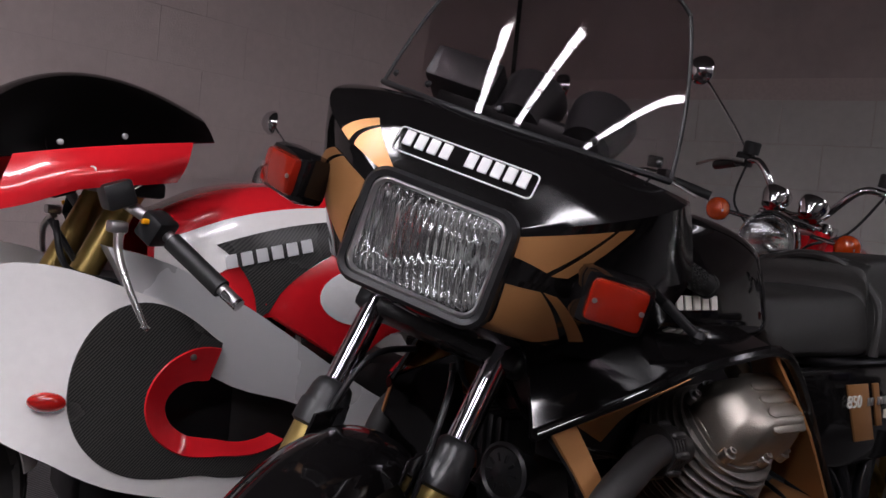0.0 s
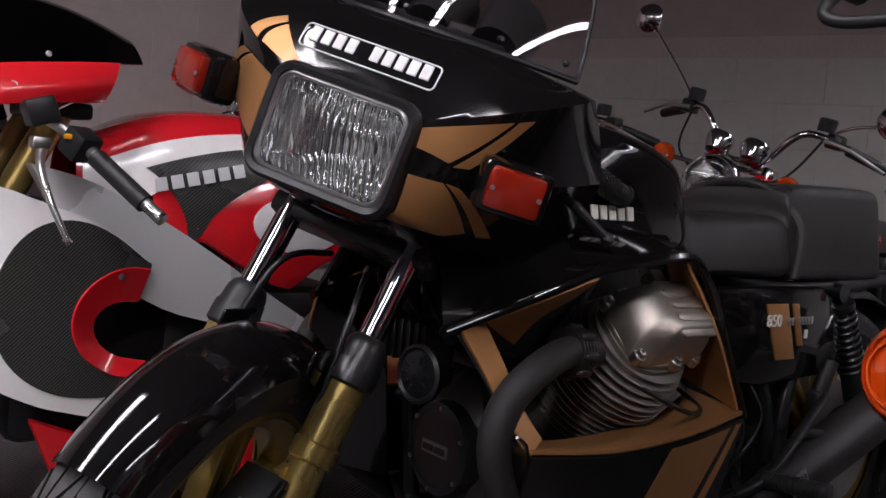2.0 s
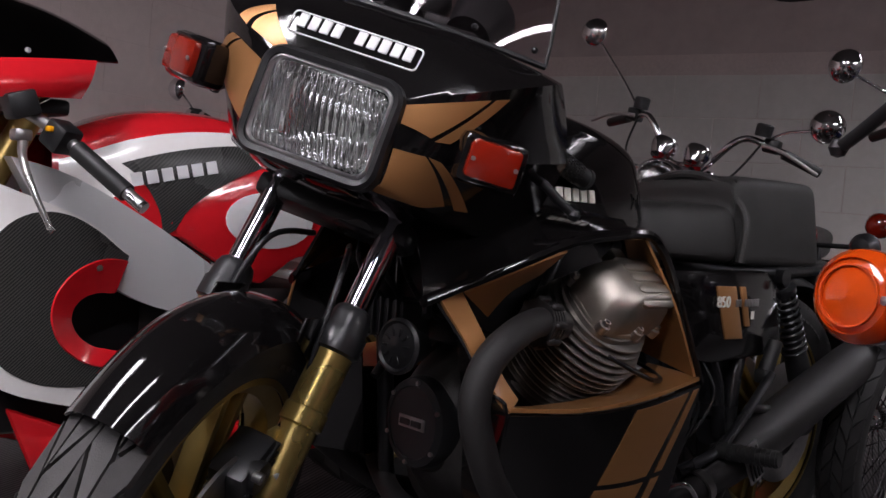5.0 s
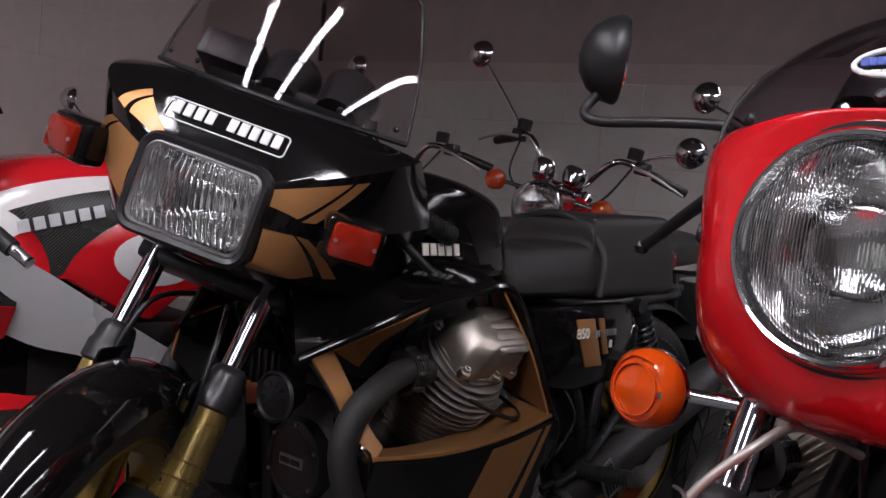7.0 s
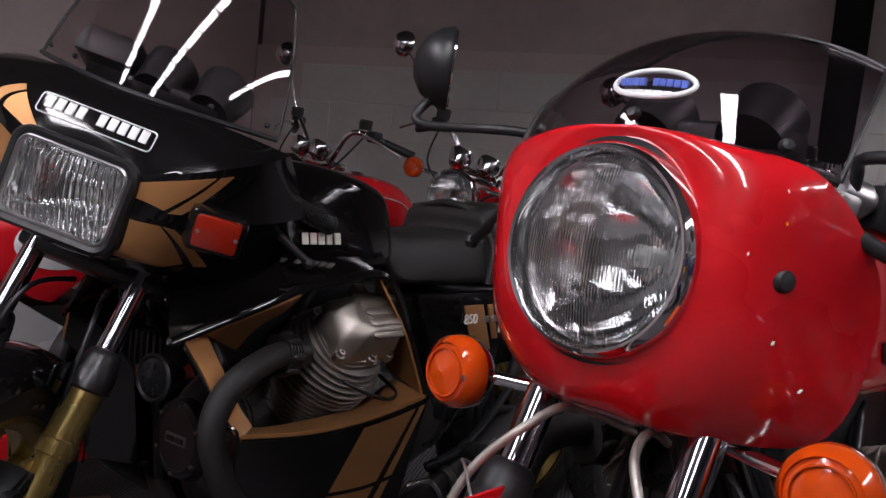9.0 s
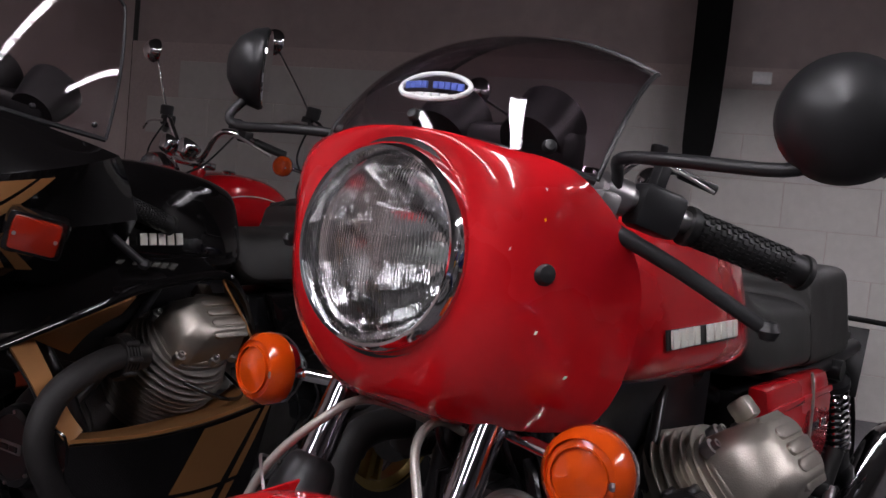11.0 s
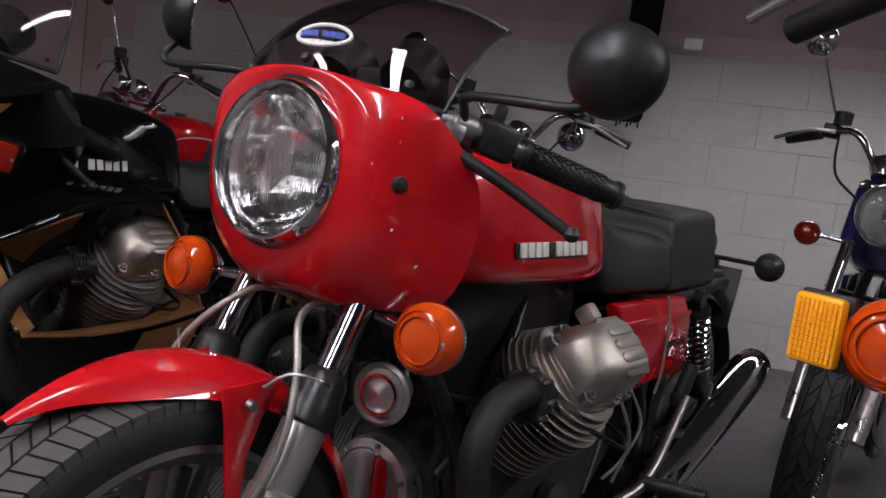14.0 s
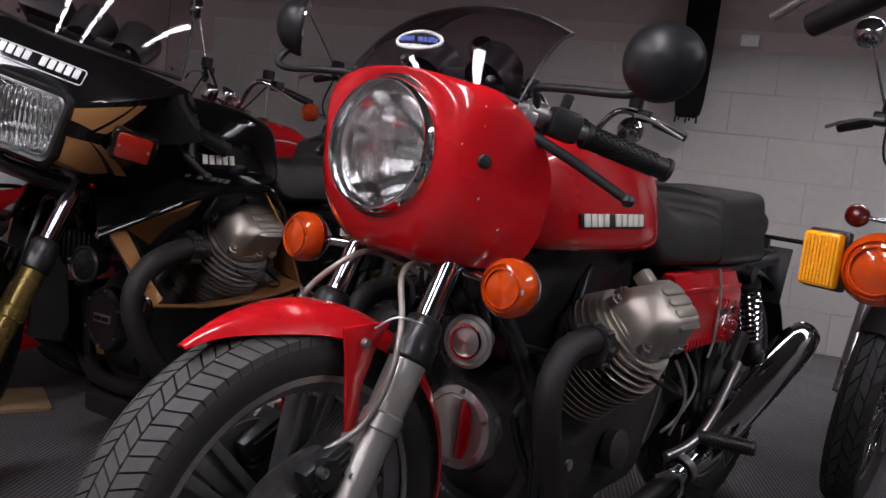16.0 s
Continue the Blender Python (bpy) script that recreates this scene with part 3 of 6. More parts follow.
def engine(bike, alternator, style):
    case = part("crankcase", loft([section(-0.285, 0.066, 0.28, 0.44, 2.6), section(-0.31, 0.085, 0.25, 0.46, 2.8), section(-0.36, 0.105, 0.19, 0.49, 3), section(-0.42, 0.12, 0.15, 0.50, 3.5), section(-0.55, 0.13, 0.15, 0.50, 3.5), section(-0.62, 0.145, 0.17, 0.50, 3), section(-0.70, 0.15, 0.18, 0.50, 3)], sub=3), CASE, bike, "near-black engine casing")
    part("sump", box(0.34, 0.22, 0.06, Matrix.Translation((-0.46, 0, 0.14)), 0.012), CASE, case)
    for k in range(7):
        part("sump_fin", box(0.006, 0.235, 0.05, Matrix.Translation((-0.60 + 0.045 * k, 0, 0.135)), 0.002, 1), CASE, case)
    part("gearbox", loft([section(-0.70, 0.14, 0.20, 0.48, 3), section(-0.80, 0.12, 0.22, 0.46, 3), section(-0.95, 0.08, 0.25, 0.42, 2.6)], sub=3), CASE, case)
    am = axis_m((-0.300, 0.0, 0.362), (1, 0, 0.02)) @ Matrix.Diagonal((0.76, 0.76, 0.9, 1))
    alt = part("alternator_cover", lathe([(0, 0.0), (0.100, 0.0), (0.102, 0.03), (0.096, 0.045), (0.080, 0.050), (0.078, 0.047), (0, 0.047)], 48, am), alternator, case)
    if style == "red":
        part("cover_badge", prism([(0.074 * math.cos(a), 0.074 * math.sin(a)) for a in np.linspace(0.55 * math.pi, 1.45 * math.pi, 20)] + [(0.01, -0.07), (0.01, 0.07)], 0.004, am @ Matrix.Translation((0, 0, 0.049)), 0.0008), ALLOY, alt, "grey half of the cover badge")
        part("cover_badge", prism([(0.014, -0.072), (0.032, -0.066), (0.043, -0.04), (0.046, 0.0), (0.043, 0.04), (0.032, 0.066), (0.014, 0.072)], 0.004, am @ Matrix.Translation((0, 0, 0.049)), 0.0008), RED, alt, "red half of the cover badge")
    else:
        part("cover_badge", box(0.085, 0.026, 0.004, am @ Matrix.Translation((0.0, 0, 0.049)), 0.001), STEEL, alt, "dull metal badge")
        for k in (-0.019, 0.019):
            part("badge_bar", box(0.032, 0.013, 0.003, am @ Matrix.Translation((k, 0, 0.0525)), 0.0006, 1), PLASTIC, alt)
    for k in range(6):
        q = 2 * math.pi * k / 6 + 0.4
        part("cover_screw", lathe([(0, 0), (0.005, 0), (0.005, 0.006), (0, 0.006)], 10, am @ Matrix.Translation((0.088 * math.cos(q), 0.088 * math.sin(q), 0.046))), STEEL, alt)
    part("bell_housing_cap", lathe([(0, 0), (0.04, 0), (0.038, 0.02), (0.02, 0.03), (0, 0.032)], 24, axis_m((-0.58, 0.14, 0.31), (0, 1, 0.1))), CASE, case)
    part("timing_cover", loft([section(-0.335, 0.112, 0.20, 0.47, 2.6), section(-0.345, 0.118, 0.195, 0.475, 2.6), section(-0.352, 0.116, 0.20, 0.47, 2.6)], sub=1), CASE, case)
    part("breather_pipe", tube([(-0.36, 0.09, 0.48), (-0.30, 0.11, 0.46), (-0.29, 0.10, 0.40), (-0.33, 0.12, 0.30)], 0.008, 10), DARK, case)
    part("oil_plug", lathe([(0, 0), (0.011, 0), (0.011, 0.006), (0.006, 0.008), (0, 0.008)], 14, axis_m((-0.44, 0.13, 0.30), (0, 1, 0.05))), ALLOY, case)
    return case


def clip_on(bike, s, base, bar_mat, bend=0.0):
    f = lambda x, y, z: V((x, s * y, z + bend))
    bar = part("handlebar", tube([f(-0.09, 0.09, 0.925), f(-0.135, 0.165, 0.912), f(-0.30, 0.292, 0.856)], 0.0115, 14, 2), bar_mat, bike, base=base)
    d = (f(-0.30, 0.292, 0.856) - f(-0.198, 0.215, 0.888)).normalized()
    g0, g1 = f(-0.196, 0.213, 0.889), f(-0.302, 0.294, 0.855)
    part("grip", join(tube([g0, g1], 0.0165, 18, 1), tube([g1, g1 + d * 0.006], 0.019, 18, 1), tube([g0 - d * 0.004, g0 + d * 0.004], 0.020, 18, 1)), GRIP, bar, "black rubber grip", base=base)
    nubs = []
    gm = axis_m(g0, d)
    for i in range(17):
        for k in range(14):
            q = 2 * math.pi * (k + 0.5 * (i % 2)) / 14
            nubs.append(box(0.0045, 0.0045, 0.003, gm @ Matrix.Rotation(q, 4, "Z") @ Matrix.Translation((0.0168, 0, 0.010 + i * 0.0066)) @ Matrix.Rotation(radians(90), 4, "Y"), 0, 1))
    part("grip_texture", join(*nubs), GRIP, bar, base=base, kind="stuff")
    c = f(-0.166, 0.190, 0.900)
    part("switch_housing", join(box(0.038, 0.045, 0.05, axis_m(c, d), 0.008), box(0.02, 0.03, 0.012, axis_m(c + V((0.0, 0, 0.03)), d), 0.003)), PLASTIC, bar, base=base)
    part("lever_clamp", join(lathe([(0, -0.014), (0.018, -0.014), (0.018, 0.014), (0, 0.014)], 18, axis_m(f(-0.13, 0.162, 0.912), d)), box(0.03, 0.024, 0.022, axis_m(f(-0.112, 0.163, 0.902), d), 0.005)), STEEL, bar, base=base)
    l0, l1 = f(-0.098, 0.157, 0.893), f(-0.163, 0.315, 0.806)
    part("lever", join(tube([l0, l0.lerp(l1, 0.15) + V((0.010, 0, 0.0)), l0.lerp(l1, 0.5) + V((0.004, 0, 0.002)), l0.lerp(l1, 0.85), l1], [0.010, 0.008, 0.0075, 0.007, 0.007], 12, 3), lathe([(0, -0.010), (0.007, -0.008), (0.0105, 0), (0.007, 0.008), (0, 0.010)], 14, Matrix.Translation(l1))), PLASTIC, bar, "black ball-ended lever", base=base)
    part("lever_cable", tube([l0 + V((0.0, -s * 0.02, 0)), f(-0.06, 0.11, 0.86), f(-0.07, 0.06, 0.78), f(-0.16, 0.04, 0.72)], 0.004, 8), DARK, bar, base=base)
    return bar


def fork_leg(bike, s, base, lower, dx):
    f = lambda z, y=0.095: V((-0.079 + (0.704 - z) * 0.5 + dx, s * y, z))
    leg = part("fork_tube", tube([f(0.93), f(0.55)], 0.0185, 24, 1), DARKENED_CHROME, bike, "chrome fork tube", base=base)
    d = (f(0.3) - f(0.6)).normalized()
    part("dust_seal", lathe([(0.018, -0.005), (0.025, 0.0), (0.029, 0.010), (0.031, 0.030), (0.034, 0.034), (0.034, 0.062), (0.028, 0.066)], 24, axis_m(f(0.595), d)), PLASTIC, leg, "black rubber dust seal", base=base)
    part("fork_slider", join(lathe([(0.0, 0.0), (0.028, 0.0), (0.028, 0.10), (0.031, 0.103), (0.031, 0.125), (0.027, 0.128), (0.026, 0.25), (0.030, 0.27), (0.030, 0.335), (0.0, 0.34)], 28, axis_m(f(0.555), d)), lathe([(0, -0.03), (0.018, -0.03), (0.018, 0.03), (0, 0.03)], 18, axis_m(f(0.285), (0, 1, 0)))), lower, leg, base=base)
    cal = f(0.40) + V((0.055, -s * 0.03, -0.005))
    c = part("brake_caliper", join(box(0.085, 0.055, 0.055, Matrix.Translation(cal) @ Matrix.Rotation(radians(28), 4, "Y"), 0.010), lathe([(0, -0.02), (0.022, -0.02), (0.022, 0.035), (0, 0.035)], 20, axis_m(cal + V((0.012, 0, 0)), (0, s, 0)))), PLASTIC, leg, "black finned brake caliper", base=base)
    for k in range(4):
        part("caliper_fin", box(0.07, 0.062, 0.004, Matrix.Translation(cal + V((0, 0, -0.018 + 0.012 * k))) @ Matrix.Rotation(radians(28), 4, "Y"), 0.0015, 1), PLASTIC, c, base=base)
    for k in (-0.028, 0.028):
        part("caliper_bolt", lathe([(0, 0), (0.0075, 0), (0.0075, 0.012), (0.004, 0.013), (0, 0.008)], 12, axis_m(cal + V((k, s * 0.030, k * 0.3)), (0, s, 0))), STEEL, c, base=base)
    part("caliper_bracket", box(0.045, 0.012, 0.05, Matrix.Translation(cal + V((-0.05, s * 0.012, 0.02))), 0.004), lower, c, base=base)
    return leg


def front_mudguard(bike, c, R, mat, base, a0, a1, widths, drop, name="front_mudguard"):
    def fn(u, v):
        a = radians(a0 + (a1 - a0) * u)
        w, lift = lerp_list(widths, u)
        q = (v * 2 - 1)
        r = R + lift - drop * min(w / 0.06, 1.0) * abs(q) ** 2.6
        return V(c) + V((r * math.cos(a), q * w, r * math.sin(a)))
    return part(name, sheet(fn, 48, 20, 0.0035), mat, bike, base=base)


def spoke_frame(bike):
    part("frame", join(tube([(-0.20, 0.0, 0.86), (-0.22, 0.05, 0.66), (-0.30, 0.135, 0.42), (-0.36, 0.14, 0.14), (-0.60, 0.14, 0.10), (-0.95, 0.14, 0.16), (-1.02, 0.13, 0.42), (-1.10, 0.12, 0.62)], 0.0155, 12), tube([(-0.20, 0.0, 0.86), (-0.22, -0.05, 0.66), (-0.30, -0.135, 0.42), (-0.36, -0.14, 0.14), (-0.60, -0.14, 0.10), (-0.95, -0.14, 0.16), (-1.02, -0.13, 0.42), (-1.10, -0.12, 0.62)], 0.0155, 12), tube([(-0.22, 0.0, 0.82), (-0.6, 0.0, 0.72), (-0.95, 0.11, 0.64), (-1.40, 0.11, 0.655)], 0.0155, 12), tube([(-0.95, -0.11, 0.64), (-1.40, -0.11, 0.655)], 0.0155, 12), tube([(-0.62, 0.0, 0.70), (-0.9, 0.12, 0.5), (-0.98, 0.13, 0.30)], 0.014, 12), tube([(-0.2, 0.0, 0.90), (-0.235, 0, 0.79)], 0.03, 16, 1)), DARK, bike, "black tubular frame")


def v_twin(name, label, m, style, steer, pivot, fork_dx, front_c, R):
    global BASE
    BASE = Matrix()
    red = style == "red"
    bike = thing(name, label, "motorcycle", m, "motorcycles in the front row")
    S = steering(steer, pivot)
    spoke_frame(bike)
    paint = RED if red else BLACK
    blocks = (92, 0.11, ((0.03, 0.46, 1), (0.51, 0.95, 1))) if red else (22, 0.55, ((0.02, 0.50, 1), (0.55, 0.95, 1)))
    rim = GREY_ALLOY if red else GOLD_ALLOY
    cast_wheel(bike, "front_wheel", front_c, R, 0.054, rim, S, blocks)
    cast_wheel(bike, "rear_wheel", (-1.365, 0, 0.28), 0.315, 0.06, rim, None, (36, 0.25, ((0.03, 0.48, 1), (0.55, 0.93, 1))))
    for s in (1, -1):
        fork_leg(bike, s, S, SATIN if red else GOLD_ALLOY, fork_dx)
    part("front_axle", tube([(front_c[0], -0.13, front_c[2]), (front_c[0], 0.13, front_c[2])], 0.011, 14, 1), STEEL, bike, base=S)
    fz = lambda z: -0.079 + (0.704 - z) * 0.5 + fork_dx
    tilt = Matrix.Rotation(radians(-27), 4, "Y")
    part("lower_yoke", box(0.07, 0.25, 0.035, Matrix.Translation((fz(0.70) - 0.02, 0, 0.70)) @ tilt, 0.01), DARK, bike, base=S)
    yoke = part("upper_yoke", box(0.07, 0.25, 0.025, Matrix.Translation((fz(0.90) - 0.02, 0, 0.90)) @ tilt, 0.01), DARK, bike, base=S)
    for s in (1, -1):
        part("yoke_bolt", lathe([(0, 0), (0.02, 0), (0.02, 0.016), (0.012, 0.018), (0, 0.018)], 6, Matrix.Translation((fz(0.925), s * 0.095, 0.915))), STEEL, yoke, base=S)
        clip_on(bike, s, S, STEEL)
    # engine, exhausts and running gear
    engine(bike, ALLOY if red else PLASTIC, style)
    for s in (1, -1):
        cylinder_side(bike, s, CAST, CAST if red else CAST_DARK)
        exhaust(bike, s, MATT, CHROME if red else MATT, not red)
        shock(bike, (-1.17, s * 0.132, 0.632), (-1.29, s * 0.138, 0.405), CHROME if red else DARK)
        part("swinging_arm", tube([(-0.98, s * 0.10, 0.30), (-1.20, s * 0.10, 0.29), (-1.40, s * 0.095, 0.28)], [0.026, 0.024, 0.03], 16), DARK, bike)
        peg = part("footpeg", tube([(-0.865, s * 0.20, 0.298), (-0.886, s * 0.315, 0.304)], 0.0155, 14, 1), GRIP, bike)
        part("peg_ribs", join(*[tube([V((-0.867, s * 0.215, 0.2985)).lerp(V((-0.886, s * 0.315, 0.304)), k / 11), V((-0.867, s * 0.215, 0.2985)).lerp(V((-0.886, s * 0.315, 0.304)), (k + 0.5) / 11)], 0.0172, 14, 1) for k in range(11)]), GRIP, peg)
        part("peg_bracket", join(tube([(-0.78, s * 0.17, 0.26), (-0.865, s * 0.20, 0.298), (-0.99, s * 0.19, 0.37)], 0.011, 10), tube([(-1.08, s * 0.18, 0.43), (-0.99, s * 0.19, 0.37)], 0.010, 10)), STEEL if red else DARK, bike)
        part("passenger_peg", join(tube([(-1.08, s * 0.165, 0.43), (-1.10, s * 0.175, 0.50)], [0.017, 0.015], 12, 1), box(0.03, 0.03, 0.03, Matrix.Translation((-1.075, s * 0.165, 0.425)), 0.006)), GRIP, bike, "folded rubber passenger peg")
        part("foot_lever", tube([(-0.70, s * 0.19, 0.24), (-0.74, s * 0.215, 0.25), (-0.79, s * 0.21, 0.20), (-0.78, s * 0.2, 0.15)], 0.006, 10), CHROME, bike)
        part("exhaust_link", tube([(-0.99, s * 0.19, 0.37), (-1.15, s * 0.19, 0.345)], 0.010, 10, 1), DARK, bike)
        part("engine_stay", tube([(-0.26, s * 0.115, 0.42), (-0.36, s * 0.125, 0.52), (-0.5, s * 0.08, 0.66)], 0.009, 10), DARK, bike)
    part("crossover_pipe", tube([(-0.33, 0.185, 0.25), (-0.31, 0.08, 0.20), (-0.31, -0.08, 0.20), (-0.33, -0.185, 0.25)], 0.02, 14), MATT, bike)
    part("rear_drive", join(lathe([(0, -0.09), (0.05, -0.09), (0.085, -0.06), (0.085, -0.03), (0, -0.03)], 28, axis_m((-1.365, 0, 0.28), (0, 1, 0)))), CAST_DARK, bike)
    part("side_stand", tube([(-0.62, 0.15, 0.12), (-0.66, 0.26, 0.05), (-0.67, 0.335, -0.028)], 0.009, 10), DARK, bike)
    for row in (((-0.62, 0.14, 0.60), (-0.68, 0.17, 0.5), (-0.72, 0.16, 0.42), (-0.70, 0.15, 0.3)), ((-0.80, 0.15, 0.46), (-0.83, 0.17, 0.38), (-0.80, 0.16, 0.3)), ((-0.88, 0.13, 0.47), (-0.90, 0.16, 0.40), (-0.86, 0.15, 0.33), (-0.80, 0.14, 0.3))):
        part("cable", tube(row, 0.0035, 8), HOSE if red else DARK, bike)
    part("air_box", box(0.42, 0.17, 0.20, Matrix.Translation((-0.47, 0, 0.60)), 0.02), DARK, bike, "black air box under the tank")
    part("battery_box", box(0.36, 0.20, 0.30, Matrix.Translation((-0.93, 0, 0.48)), 0.015), DARK, bike)
    part("regulator", box(0.06, 0.10, 0.06, Matrix.Translation((-0.21, 0, 0.54)), 0.006), DARK, bike)
    for k in range(5):
        part("regulator_fin", box(0.064, 0.004, 0.064, Matrix.Translation((-0.205, -0.04 + 0.02 * k, 0.54)), 0.001, 1), DARK, bike)
    for k in range(4):
        part("cable", tube([(-0.18, 0.05 - 0.03 * k, 0.72), (-0.20 + 0.02 * k, 0.07 - 0.03 * k, 0.63), (-0.24, 0.10 - 0.05 * k, 0.55), (-0.34, 0.12 - 0.07 * k, 0.52)], 0.0045, 8), DARK, bike)
    # tank, seat and panels
    tank = part("fuel_tank", loft([section(-0.165, 0.06, 0.735, 0.84, 3), section(-0.19, 0.120, 0.705, 0.870, 3.6, top=0.84), section(-0.28, 0.160, 0.692, 0.895, 4.6, top=0.80), section(-0.42, 0.168, 0.688, 0.902, 5.2, top=0.76), section(-0.55, 0.163, 0.685, 0.888, 5.2, top=0.74), section(-0.645, 0.150, 0.685, 0.866, 4.6, top=0.72), section(-0.668, 0.13, 0.695, 0.85, 3.8, top=0.74)]), paint, bike)
    part("filler_cap", lathe([(0, 0), (0.035, 0), (0.035, 0.012), (0.028, 0.018), (0, 0.02)], 28, Matrix.Translation((-0.36, 0, 0.887))), CHROME if red else BLACK, tank)
    for s in (1, -1):
        bars_of_letters(bike, tank, ((-0.318 if red else -0.285) if s > 0 else (-0.53 if red else -0.487), s * (0.1595 if s * red >= 0 else 0.157), 0.755), ((-0.53 if red else -0.487) if s > 0 else (-0.318 if red else -0.285), s * 0.1585, 0.757), (0, -s * 0.16, 1), 0.022, 10, (4,), BADGE, None, 0.004, 0.0015)
        if red:
            part("plate_backing", box(0.22, 0.003, 0.024, Matrix.Translation((-0.425, s * 0.1565, 0.754)) @ Matrix.Rotation(radians(s * 9), 4, "X"), 0.001), PLASTIC, tank)
    up = 0.0 if red else 0.028
    back = lambda x: x if not red or x > -0.985 else -0.985 + (x + 0.985) * 0.80
    seat = part("seat", loft([section(-0.635, 0.075, 0.75, 0.845 - up, 3), section(-0.655, 0.125, 0.70, 0.842 - up * 1.3, 4, top=0.75), section(-0.70, 0.142, 0.660, 0.812 - up * 1.5, 5, top=0.74), section(-0.78, 0.148, 0.655, 0.772, 5, top=0.80), section(-0.945, 0.148, 0.652, 0.768 + up * 0.3, 5, top=0.86), section(-0.970, 0.146, 0.652, 0.775 + up * 0.4, 5, top=0.86), section(-0.985, 0.146, 0.652, 0.808 + up, 9, top=0.84), section(back(-1.15), 0.142, 0.652, 0.820 + up, 9, top=0.82), section(back(-1.325), 0.135, 0.652, 0.824 + up, 9, top=0.80), section(back(-1.345), 0.130, 0.656, 0.820 + up, 8, top=0.80)], sub=5), VINYL, bike, "black vinyl seat with a raised pillion hump", angle=30)
    part("seat_piping", tube([(-0.99, -0.12, 0.80 + up), (-0.985, 0, 0.815 + up), (-0.99, 0.12, 0.80 + up)], 0.004, 8), VINYL, seat)
    if not red:
        part("seat_strap", tube([(-0.975, -0.15, 0.66), (-0.985, -0.145, 0.76), (-0.98, -0.06, 0.833), (-0.98, 0.06, 0.833), (-0.985, 0.145, 0.76), (-0.975, 0.15, 0.66)], 0.009, 8), VINYL, seat)
    for s in (1, -1):
        pm = side_m(s * 0.137)
        panel = part("side_panel", prism([(-0.716, 0.648), (-1.044, 0.648), (-1.100, 0.60), (-1.112, 0.505), (-1.085, 0.476), (-0.823, 0.478)] if red else [(-0.735, 0.642), (-1.085, 0.645), (-1.155, 0.60), (-1.165, 0.468), (-0.90, 0.455), (-0.80, 0.47)], 0.034, pm, 0.010), paint, bike)
        if red:
            part("panel_crease", prism([(-0.745, 0.615), (-1.075, 0.618), (-1.08, 0.606), (-0.75, 0.603)], 0.006, side_m(s * 0.156), 0.002), paint, panel)
            for k in range(12):
                part("louvre", box(0.004, 0.003, 0.022 if k < 7 else 0.014, Matrix.Translation((-0.83 - 0.017 * k, s * 0.1555, 0.485 + 0.002 * k)), 0.001, 1), paint, panel)
            bars_of_letters(bike, panel, (-0.965, s * 0.157, 0.553), (-1.06, s * 0.157, 0.556), (0, 0, 1), 0.017, 6, (3,), CHROME, None, 0.004, 0.001)
            part("tie_strap", tube([(-0.93, s * 0.158, 0.655), (-0.955, s * 0.160, 0.60), (-0.96, s * 0.160, 0.50), (-0.95, s * 0.157, 0.452)], 0.003, 8), HOSE, panel)
        else:
            part("gold_flash", prism([(-0.885, 0.612), (-0.955, 0.612), (-0.995, 0.505), (-0.93, 0.505)], 0.004, side_m(s * 0.1555), 0.0008), GOLD, panel, "gold stripe on the panel")
            part("gold_flash", prism([(-0.972, 0.612), (-0.992, 0.612), (-1.02, 0.53), (-1.0, 0.53)], 0.004, side_m(s * 0.1555), 0.0008), GOLD, panel)
            if s > 0:
                for txt, px, sz in (("850", -0.885, 0.024), ("II", -1.015, 0.018)):
                    cu = bpy.data.curves.new("number", "FONT")
                    cu.body, cu.size, cu.extrude = txt, sz * 1.35, 0.0015
                    to = new("number_tmp", cu)
                    bpy.context.view_layer.update()
                    me = bpy.data.meshes.new_from_object(to)
                    bpy.data.objects.remove(to)
                    pts = [Matrix(((-1, 0, 0, px), (0, 0, 1, 0.160), (0, 1, 0, 0.570 if txt == "850" else 0.545), (0, 0, 0, 1))) @ v.co for v in me.vertices]
                    part("number_badge", (pts, [tuple(p.vertices) for p in me.polygons]), BADGE, panel, "raised metal badge reading " + txt)
                bars_of_letters(bike, panel, (-0.955, 0.158, 0.578), (-1.045, 0.158, 0.580), (0, 0, 1), 0.015, 8, (2,), STEEL, None, 0.003, 0.001)
    # tail
    guard = part("rear_mudguard", sheet(lambda u, v: (-1.365 + 0.345 * math.cos(radians(60 + 125 * u)), (v * 2 - 1) * 0.08, 0.28 + (0.36 - 0.03 * abs(v * 2 - 1) ** 3) * math.sin(radians(60 + 125 * u))), 30, 12, 0.003), PLASTIC, bike)
    part("tail_light", loft([section(-1.36, 0.055, 0.695, 0.775, 3), section(-1.44, 0.06, 0.69, 0.78, 3), section(-1.475, 0.055, 0.695, 0.775, 3)], sub=2), PLASTIC, bike)
    part("tail_lens", loft([section(-1.475, 0.052, 0.698, 0.772, 3), section(-1.50, 0.048, 0.703, 0.767, 3)], sub=1), REDLENS, bike)
    plate_m = Matrix.Translation((-1.56, 0.0, 0.60)) @ Matrix.Rotation(radians(-14), 4, "Y")
    part("tail_bracket", join(box(0.02, 0.12, 0.12, Matrix.Translation((-1.50, 0, 0.65)), 0.006), box(0.16, 0.16, 0.02, Matrix.Translation((-1.42, 0, 0.665)), 0.006)), PLASTIC, bike)
    pl = part("number_plate", box(0.004, 0.20, 0.16, plate_m, 0.0015), PLASTIC, bike, "black rear plate seen from behind")
